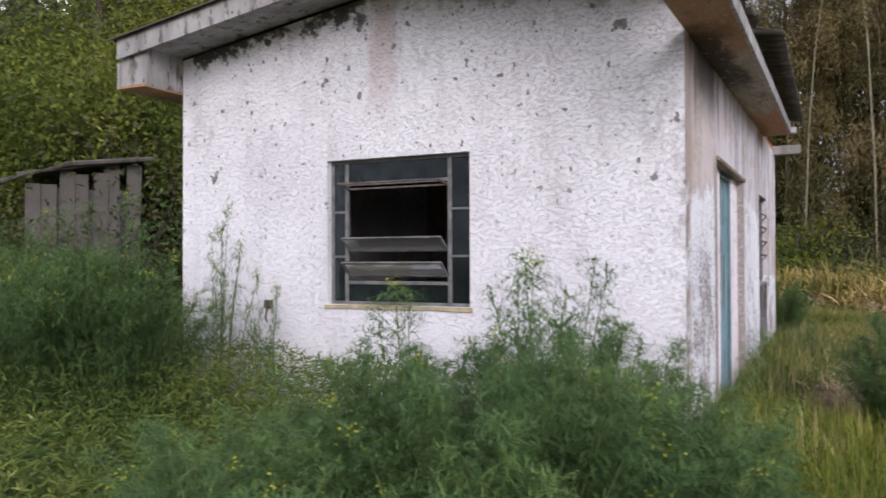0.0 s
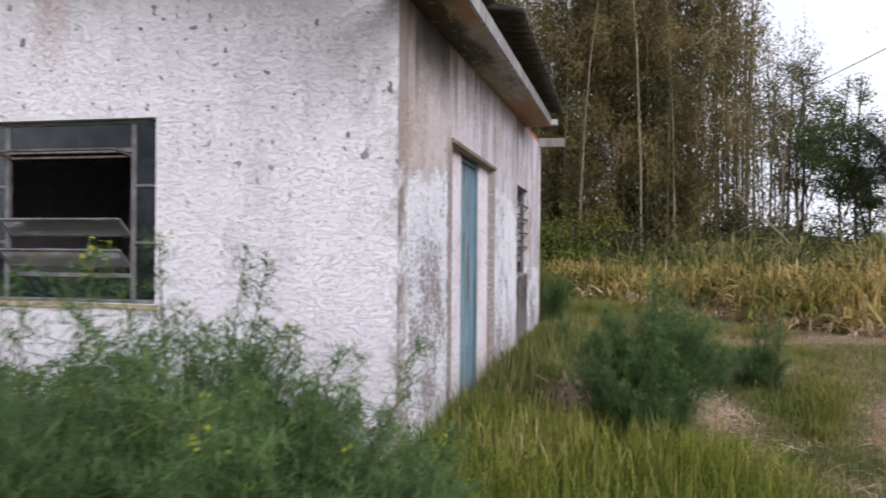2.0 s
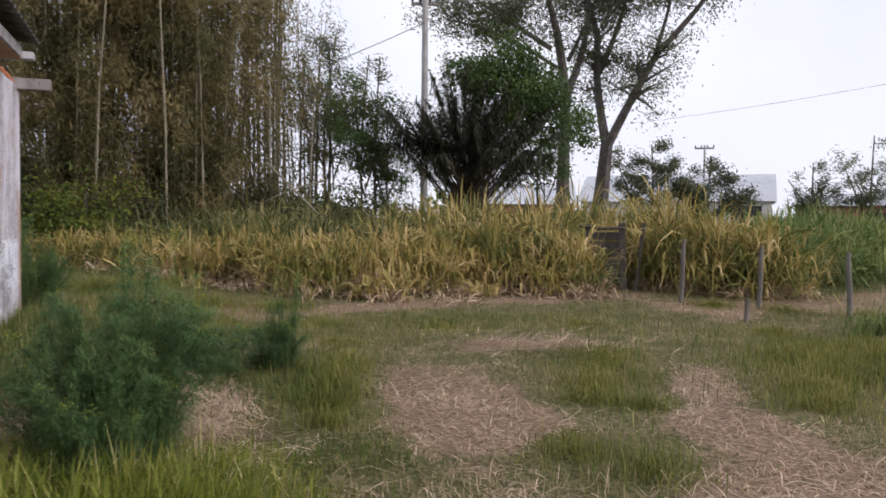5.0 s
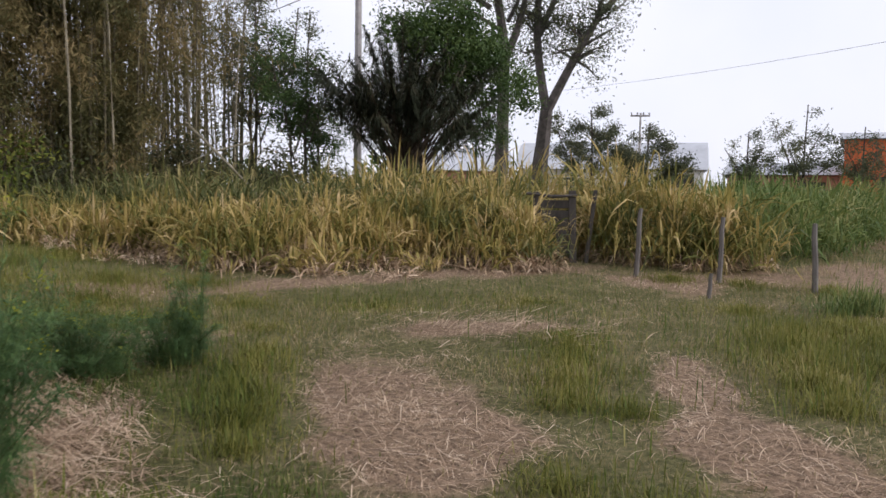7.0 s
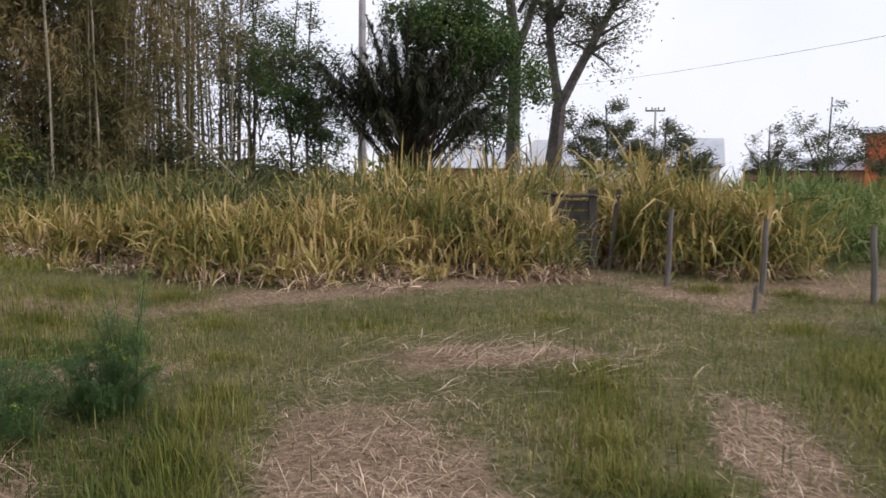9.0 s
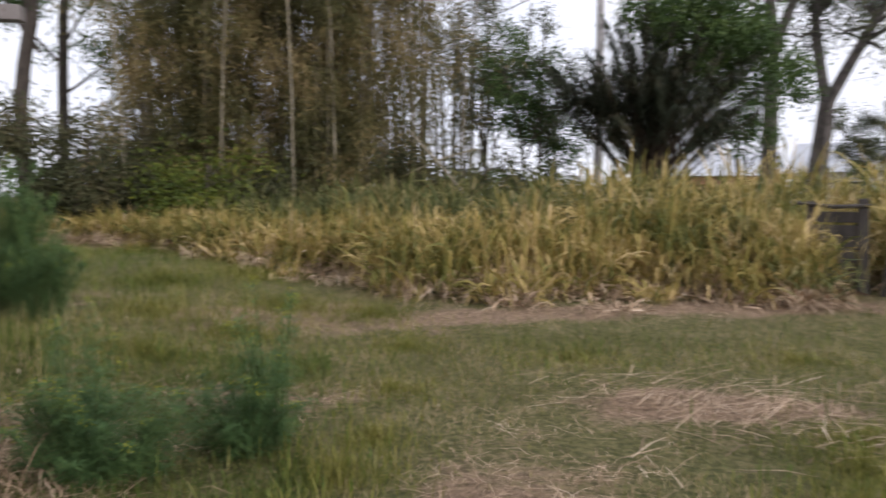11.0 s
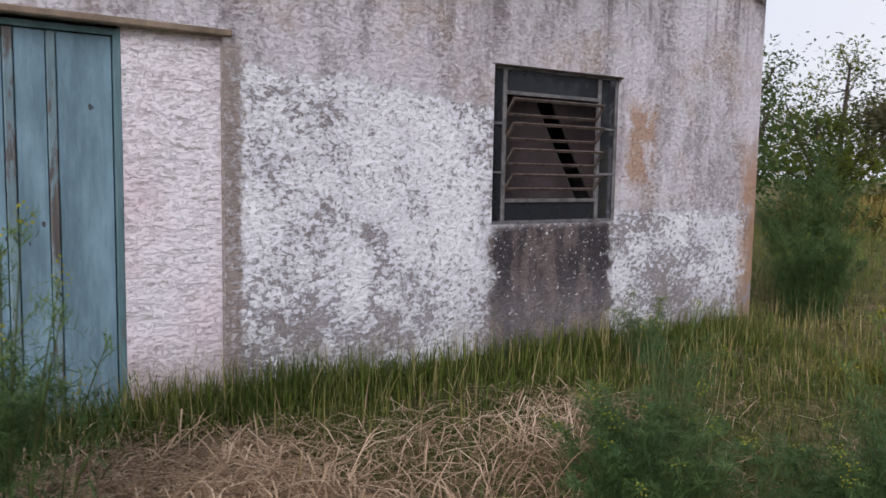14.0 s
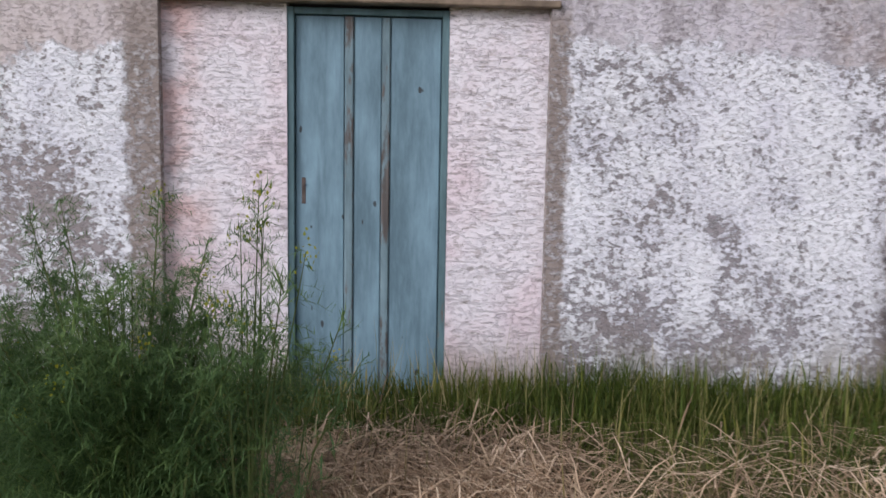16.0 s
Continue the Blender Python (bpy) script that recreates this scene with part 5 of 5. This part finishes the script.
# small trees between the bamboo and the palm
for i, (x, y, h) in enumerate(((6.3, 29.5, 7.6), (7.5, 28.6, 7.0), (8.4, 30.5, 7.4), (9.4, 33.0, 5.4), (7.0, 31.5, 8.2), (15.6, 31.0, 6.0))):
    tree("young_tree", (x, y, GZ), [((0, 0, 0), (0.1, 0, h), 0.07, 0.02), ((0, 0, h * 0.35), (0.9, 0.2, h * 0.75), 0.035, 0.012), ((0, 0, h * 0.4), (-0.9, 0, h * 0.85), 0.035, 0.012), ((0, 0, h * 0.3), (-0.5, -0.8, h * 0.6), 0.03, 0.01)],
         L_TREE if i % 2 else L_GUM, M_DARKBARK, 5200, 0.26, 0.13, 0.045, "slender young tree with sparse leaves", 12, 0.8)
tree("hedge_bush", (5.5, 26.0, GZ), [((0, 0, 0), (0.8, 0, 1.6), 0.05, 0.02), ((0, 0, 0), (-1.4, 0.3, 1.7), 0.05, 0.02), ((0, 0, 0), (2.6, 0.3, 1.5), 0.05, 0.02), ((0, 0, 0), (-2.6, 0.2, 1.5), 0.05, 0.02)],
     L_UNDER, M_DARKBARK, 13000, 0.45, 0.14, 0.06, "dark green undergrowth below the trees", 10, 0.8, category="bush")
tree("hedge_bush", (-4.4, 24.4, GZ), [((0, 0, 0), (0.8, 0, 2.6), 0.05, 0.02), ((0, 0, 0), (-1.2, 0.3, 2.9), 0.05, 0.02), ((0, 0, 0), (1.6, 0.3, 1.6), 0.05, 0.02)],
     L_UNDER, M_DARKBARK, 9000, 0.42, 0.14, 0.06, "dark green bush at the foot of the bamboo", 10, 0.8, leaf_from=0.2, category="bush")


def palm(at):
    ob = thing("palm_tree", "dark bushy palm with upright ragged fronds, overgrown by a leafy creeper", "palm", "", at)
    bm = bmesh.new()
    for dx, dy in ((0, 0), (-0.32, 0.1), (0.3, 0.15), (0.1, -0.28)):
        tube(bm, [(dx * 0.8, dy, -0.1), (dx, dy, 1.2), (dx * 1.2, dy, 2.5)], [0.30, 0.24, 0.20], 8)
    part("trunk", bm, M_DARKBARK, ob)
    for i in range(150):
        a = rng.uniform(0, math.tau)
        tilt = rng.uniform(0.02, 1.0) ** 0.55 * 0.80
        ln = rng.uniform(3.6, 5.4) * (1.05 - 0.22 * tilt)
        d = np.array((math.cos(a) * math.sin(tilt), math.sin(a) * math.sin(tilt), math.cos(tilt)))
        foot = np.array((rng.normal(0, 0.20), rng.normal(0, 0.20), rng.uniform(0.9, 2.3)))
        sag = rng.uniform(0.04, 0.16)
        pts = [foot + d * ln * s - np.array((0, 0, sag * ln * s ** 3)) for s in (0, 0.35, 0.7, 1.0)]
        frond = part("frond", tube(bmesh.new(), [tuple(p) for p in pts], [0.034, 0.027, 0.018, 0.006], 4), M_DRYFROND, ob)
        n = 150
        s = 0.54 + 0.46 * rng.random(n) ** 0.8
        p = foot + d * (ln * s)[:, None]
        p[:, 2] -= sag * ln * s ** 3
        side = np.cross(d, (0, 0, 1.0))
        side /= np.linalg.norm(side)
        w = d * 0.8 + side * rng.choice((-1, 1), n)[:, None] * 0.6 + rng.normal(0, 0.25, (n, 3))
        v, t = strips(p, w, rng.uniform(0.35, 0.75, n) * (1.3 - 0.6 * s), np.full(n, 0.036), rng.uniform(0.3, 1.3, n), 2)
        c = tagged(new("leaf_fringe", np_mesh("leaf_fringe", v, t, L_PALM)), kind="stuff")
        c.parent = frond
    cents = []
    # irregular bunches over the crown and a trailing side
    for bx, by, bz, r, k in ((-0.5, -0.7, 6.3, 0.6, 8), (0.1, -0.9, 5.8, 0.7, 12), (0.8, -0.8, 6.6, 1.1, 24), (1.7, -0.6, 5.9, 1.0, 30), (2.3, -0.4, 5.3, 0.9, 22), (1.3, -1.4, 5.5, 0.7, 10), (0.6, -1.5, 5.0, 0.5, 6), (2.4, -1.0, 4.4, 0.6, 8), (4.0, -0.3, 5.0, 0.55, 7), (4.3, -0.2, 4.2, 0.3, 3)):
        for _ in range(k):
            cents.append(np.array((bx, by, bz)) + turned(1, 0.6)[0] * r * rng.random() ** 0.5 + rng.normal(0, 0.12, 3))
    v, t = clump_leaves(np.array(cents), 0.38, 15000, 0.15, 0.07, 0.8, 0.3)
    c = new("creeper", np_mesh("creeper", v, t, L_CREEPER))
    c.parent = ob
    c["label"] = "fresh green creeper over the palm's crown"


L_CREEPER = leaf_material("creeper_leaf", [(0.0, (0.035, 0.065, 0.02)), (0.5, (0.055, 0.095, 0.026)), (1.0, (0.13, 0.18, 0.05))], 0.5, 0.3, 0.55, 1.1)
palm((10.65, 26.8, GZ))

# two tall gum trees
tree("gum_tree", (17.7, 33.4, GZ), [((0, 0, 0), (0.1, 0, 7.0), 0.36, 0.22), ((0.1, 0, 6.9), (-1.6, 0.2, 13.0), 0.24, 0.07), ((0.1, 0, 6.9), (0.9, -0.4, 13.5), 0.2, 0.06), ((-0.6, 0.1, 9.0), (-4.6, 0.6, 11.2), 0.12, 0.05), ((-0.3, 0.1, 8.2), (-5.4, 0.4, 9.9), 0.09, 0.03), ((0.2, 0, 8.5), (2.2, 0.6, 12.5), 0.1, 0.04)],
     L_GUM, M_BARK, 30000, 0.55, 0.16, 0.055, "tall gum tree with grey trunk and airy crown", 22, 1.6, down=0.6)
tree("gum_tree", (19.0, 32.9, GZ), [((0, 0, 0), (0.5, -0.2, 4.8), 0.42, 0.28), ((0.5, -0.2, 4.7), (2.4, -1.4, 9.0), 0.22, 0.14), ((2.4, -1.4, 8.9), (5.2, -3.2, 13.2), 0.15, 0.05), ((0.5, -0.2, 4.7), (0.2, 0.2, 9.8), 0.22, 0.14), ((0.2, 0.2, 9.7), (-0.6, 0.6, 14.0), 0.14, 0.05), ((0.3, 0.2, 8.0), (1.9, 0.0, 13.6), 0.14, 0.05), ((2.2, -1.2, 8.6), (3.2, -1.2, 12.4), 0.10, 0.04)],
     L_GUM, M_BARK, 24000, 0.55, 0.16, 0.055, "tall forked gum tree with pale leaning limbs", 20, 1.5, down=0.6)
tree("gum_tree", (-6.3, 28.3, GZ), [((0, 0, 0), (0.0, 0, 6.0), 0.23, 0.17), ((0.0, 0, 5.9), (0.7, 0, 12.0), 0.165, 0.08), ((0.0, 0, 6.0), (-0.5, 0.1, 8.2), 0.08, 0.05), ((0.2, 0, 5.2), (-1.2, 0.3, 7.6), 0.06, 0.03)],
     L_TREE, M_DARKBARK, 2200, 0.40, 0.22, 0.06, "thin bare-trunked tree against the sky", 6, 0.9)
tree("gum_tree", (-6.9, 32.3, GZ), [((0, 0, 0), (0.1, 0, 7.5), 0.19, 0.145), ((0.1, 0, 7.4), (0.2, 0, 13.0), 0.14, 0.05), ((0.1, 0, 5.4), (-1.8, 0.2, 7.4), 0.05, 0.02), ((0.1, 0, 6.2), (1.9, 0.2, 8.6), 0.05, 0.02), ((0.1, 0, 4.6), (1.7, 0, 6.0), 0.05, 0.02)],
     L_TREE, M_DARKBARK, 4600, 0.45, 0.22, 0.06, "slim tall tree with airy tiers of leaves", 9, 1.1)
for x, y, h, m, n in ((-9.5, 29.0, 4.6, L_BRIGHT, 9000), (-12.5, 27.0, 5.5, L_TREE, 9000), (-4.9, 34.5, 4.2, L_UNDER, 9000), (-8.0, 21.5, 3.4, L_TREE, 7000), (-1.10, 23.9, 2.0, L_BRIGHT, 4000), (0.50, 24.4, 1.5, L_UNDER, 6000), (-3.6, 26.5, 2.6, L_UNDER, 9000)):
    tree("bushy_tree", (x, y, GZ), [((0, 0, 0), (0.2, 0.1, h), 0.12, 0.04), ((0, 0, 0.5), (h * 0.4, 0, h * 0.8), 0.07, 0.03), ((0, 0, 0.5), (-h * 0.4, 0.2, h * 0.8), 0.07, 0.03), ((0, 0, 0.4), (0.3, -h * 0.35, h * 0.65), 0.07, 0.03), ((0, 0, 0.3), (-h * 0.3, -h * 0.2, h * 0.4), 0.06, 0.03), ((0, 0, 0.3), (h * 0.35, -h * 0.2, h * 0.4), 0.06, 0.03)],
         m, M_DARKBARK, n, 0.45, 0.15, 0.06, "leafy tree behind the house", 10, 1.0, leaf_from=0.3)
# left of the house
for x, y, h, m, n in ((-11.5, 9.3, 6.5, L_BRIGHT, 85000), (-9.4, 10.6, 6.0, L_BRIGHT, 85000), (-13.5, 11.8, 9.0, L_UNDER, 50000), (-17.0, 13.0, 9.5, L_UNDER, 45000), (-11.0, 14.5, 9.0, L_UNDER, 50000), (-9.3, 8.2, 2.7, L_UNDER, 12000), (-16.5, 7.5, 7.5, L_TREE, 12000), (-14.5, 14.5, 8.5, L_TREE, 12000), (-8.4, 16.5, 8.0, L_TREE, 11000), (-7.4, 9.0, 3.2, L_TREE, 7000)):
    tree("broadleaf_tree", (x, y, 0.0), [((0, 0, 0), (0.3, 0.2, h), 0.16, 0.05), ((0, 0, h * 0.2), (h * 0.35, 0, h * 0.75), 0.09, 0.04), ((0, 0, h * 0.2), (-h * 0.35, 0.2, h * 0.8), 0.09, 0.04), ((0, 0, h * 0.2), (0.3, -h * 0.35, h * 0.6), 0.09, 0.04), ((0, 0, h * 0.15), (-h * 0.3, -h * 0.25, h * 0.4), 0.08, 0.03), ((0, 0, h * 0.15), (h * 0.33, -h * 0.22, h * 0.45), 0.08, 0.03)],
         m, M_DARKBARK, n, 0.6, 0.20 if m is L_UNDER and h > 5 else 0.10, 0.10 if m is L_UNDER and h > 5 else 0.042, "broadleaf tree beside the house, yellow-green" if m is L_BRIGHT else "dark broadleaf tree beside the house", 10, 1.3, leaf_from=0.3)


def old_shed():
    s = thing("plank_shed", "collapsing shed of grey planks under a sagging roof edge", "shed", "", (-8.55, 7.05, 0.05))
    s.rotation_euler[2] = radians(45)
    for i in range(7):
        h = 2.36 + 0.05 * i + 0.07 * math.sin(i * 4.1)
        ob = part("plank", boxed(-0.09, -0.012, 0, 0.09, 0.012, h, 0.004), M_OLDWOOD, s)
        ob.matrix_basis = pose(-0.62 + i * 0.19, 0.01 * math.sin(i * 2.7), 0, 0, 1.2 * math.sin(i * 3.3), 0)
    # backing sheet, its dark colour painting the shade between the planks
    part("wall", boxed(-0.7, 0.03, 0, 0.6, 0.07, 2.3), M_GAPSHADE, s)
    part("side", boxed(0.55, 0.08, 0, 0.6, 1.6, 2.4), M_OLDWOOD, s)
    bm = boxed(-0.8, -0.12, -0.02, 0.7, 1.6, 0.02)
    bmesh.ops.transform(bm, matrix=pose(0, 0, 2.60, 4, -9, 0), verts=bm.verts)
    part("roof", bm, M_OLDWOOD, s)
    bm = tube(bmesh.new(), [(-0.95, -0.16, 2.36), (-0.2, -0.18, 2.60), (0.8, -0.16, 2.70)], [0.035, 0.035, 0.03], 6)
    part("roof_pole", bm, M_OLDWOOD, s)


old_shed()

for x, y, h, w in ((23.3, 35.0, 5.2, 2.0), (26.2, 34.2, 4.6, 1.8), (33.2, 34.8, 4.6, 1.7), (35.6, 33.2, 6.0, 2.4), (37.4, 31.2, 4.8, 1.6)):
    tree("sparse_tree", (x, y, GZ), [((0, 0, 0), (0.1, 0, h), 0.08, 0.03), ((0, 0, h * 0.2), (w * 0.7, 0, h * 0.85), 0.05, 0.02), ((0, 0, h * 0.2), (-w * 0.8, 0.2, h * 0.8), 0.05, 0.02), ((0, 0, h * 0.3), (w * 0.9, -0.6, h * 0.6), 0.04, 0.02), ((0, 0, h * 0.3), (-w * 0.7, -0.5, h * 0.6), 0.04, 0.02)],
         L_GUM, M_DARKBARK, 5200 if x > 30 else 11000, 0.26, 0.14, 0.055, "small open tree against the pale sky", 9, 0.8, leaf_from=0.3)


def utility_pole(at, h, arms, turn, label):
    p = thing("utility_pole", label, "utility pole", "utility poles", at)
    p.rotation_euler[2] = turn
    part("mast", tube(bmesh.new(), [(0, 0, -0.3), (0, 0, h * 0.5), (0, 0, h)], [0.012 * h + 0.02, 0.010 * h + 0.015, 0.008 * h + 0.01], 8), M_POLE, p)
    for z, w in arms:
        arm = part("crossarm", boxed(-w / 2, 0.09, z - 0.06, w / 2, 0.19, z + 0.06, 0.01), M_BEAM, p)
        for u in (-0.46, -0.16, 0.16, 0.46):
            part("insulator", tube(bmesh.new(), [(u * w, 0.14, z + 0.06), (u * w, 0.14, z + 0.15), (u * w, 0.14, z + 0.24)], [0.03, 0.055, 0.04], 7), M_WIRE, arm)
    return p


utility_pole((10.75, 32.0, GZ), 11.7, ((11.45, 2.7), (9.95, 1.1)), radians(-18), "grey utility pole with crossarms behind the palm")
utility_pole((34.1, 26.8, GZ), 8.8, ((8.6, 1.1), (7.2, 0.9)), radians(30), "grey utility pole at the lane")
utility_pole((38.9, 50.8, GZ), 7.2, ((7.0, 1.4),), radians(-30), "far small utility pole")


def cable(a, b, sag, r=0.018):
    a, b = Vector(a), Vector(b)
    pts = [a.lerp(b, s) - Vector((0, 0, sag * 4 * s * (1 - s))) for s in np.linspace(0, 1, 9)]
    tagged(part("overhead_cable", tube(bmesh.new(), pts, [r] * 9, 4), M_WIRE), "thin dark overhead cable", "cable", "overhead cables")


cable((10.7, 31.9, 9.3), (-2.0, 30.0, 3.6), 0.3, 0.02)
cable((32.8, 60.0, 9.2), (34.1, 26.8, 8.35), 0.3, 0.011)


def hall(name, at, turn, length, depth, eave, rise, wall_mat, roof_mat, openings, label, arched=False):
    b = thing(name, label, "building", "", at)
    b.rotation_euler[2] = turn
    part("wall", wall_mesh([0, length, *[v for o in openings for v in o[:2]]], -0.3, [v for o in openings for v in o[2:4]] + [eave - 0.2], lambda u: eave, [o[:4] for o in openings],
                           lambda u, z, s: (u, s * 0.25, z)), wall_mat, b)
    part("wall", boxed(0, depth - 0.25, -0.3, length, depth, eave), wall_mat, b)
    for u in (0.001, length - 0.251):
        part("wall", boxed(u, 0.251, -0.3, u + 0.25, depth - 0.251, eave), wall_mat, b)
    for o in openings:
        # the unlit inside is painted as a near-black sheet in each opening
        win = part("window", boxed(o[0], 0.16, o[2], o[1], 0.2, o[3]), M_GAPSHADE, b)
        part("frame", boxed(o[0], 0.10, (o[2] + o[3]) / 2 - 0.05, o[1], 0.155, (o[2] + o[3]) / 2 + 0.05), M_POLE, win)
    bm = bmesh.new()
    n = 12
    rings = []
    for u in (-0.4, length + 0.4):
        ring = []
        for k in range(n + 1):
            s = k / n
            z = eave + 0.04 + rise * (math.sin(math.pi * s) if arched else 1 - abs(2 * s - 1))
            ring.append(bm.verts.new((u, -0.5 + (depth + 1.0) * s, z)))
        rings.append(ring)
    for k in range(n):
        bm.faces.new((rings[0][k], rings[1][k], rings[1][k + 1], rings[0][k + 1]))
    bm.faces.new(rings[0])
    bm.faces.new(rings[1][::-1])
    part("roof", bm, roof_mat, b)
    return b


hall("warehouse", (38.9, 68.5, 0), radians(-41), 16.6, 10, 3.55, 2.7, M_WALLFAR, M_ROOFFAR, [(13.2, 15.8, 0.5, 3.2), (10.2, 10.8, 0.8, 2.6), (4, 6, 1.2, 2.8)], "long white warehouse with a pale arched roof", True)
hall("warehouse", (54.2, 57.6, 0), radians(-50), 12.0, 9, 3.2, 1.2, M_TILEFAR, M_ROOFFAR, [(1.0, 2.4, 1.4, 2.6), (6, 8, 1.4, 2.6)], "low reddish building with a pale roof")
hall("orange_building", (56.2, 47.3, 0), radians(-52), 18.0, 12, 5.9, 0.9, M_ORANGE, M_ROOFFAR, [(3.6, 4.6, 4.8, 5.5), (2.6, 7.0, -0.2, 3.0), (9, 10, 4.8, 5.5)], "orange rendered building with a grey roof")
hall("small_house", (25.0, 62.0, 0), radians(-25), 8.0, 7, 3.0, 1.8, M_TILEFAR, M_ROOFFAR, [(2, 3.4, 1, 2.4), (5, 6.4, 1, 2.4)], "far reddish house with a pale roof")


def far_woods():
    n = 34000
    a = rng.uniform(radians(-35), radians(215), n)
    d = rng.uniform(85, 110, n)
    keep = rng.random(n) < 0.4 + 0.6 * (np.sin(a * 9) * 0.5 + 0.5)
    a, d = a[keep], d[keep]
    n = len(a)
    h = (4.5 + 2.0 * np.sin(a * 13) + 1.4 * np.sin(a * 37 + 1)) * rng.random(n) ** 0.6
    h = h * np.where((a < radians(62)), 0.35, 1.0)
    c = np.stack([np.cos(a) * d, np.sin(a) * d, h], 1)
    v, t = flakes(c, turned(n), rng.uniform(0.5, 1.2, n), rng.uniform(0.3, 0.8, n))
    tagged(new("far_woods", np_mesh("far_woods", v, t, L_TREE)), "low dark woods along the horizon", "woods", kind="stuff")


far_woods()


def fallen_culm(a, b, r):
    a, b = Vector(a), Vector(b)
    pts = [a.lerp(b, k / 5) + Vector((0, 0, 0.08 * math.sin(math.pi * k / 5))) for k in range(6)]
    bm = tube(bmesh.new(), pts, list(np.linspace(r, r * 0.5, 6)), 6)
    tagged(part("fallen_culm", bm, M_DRYCULM), "pale dead bamboo culm fallen across the undergrowth", "bamboo culm", "fallen culms")


fallen_culm((3.79, 25.74, 3.15), (5.5, 20.4, 0.3), 0.035)
fallen_culm((5.53, 25.47, 2.68), (3.7, 25.75, 2.0), 0.03)
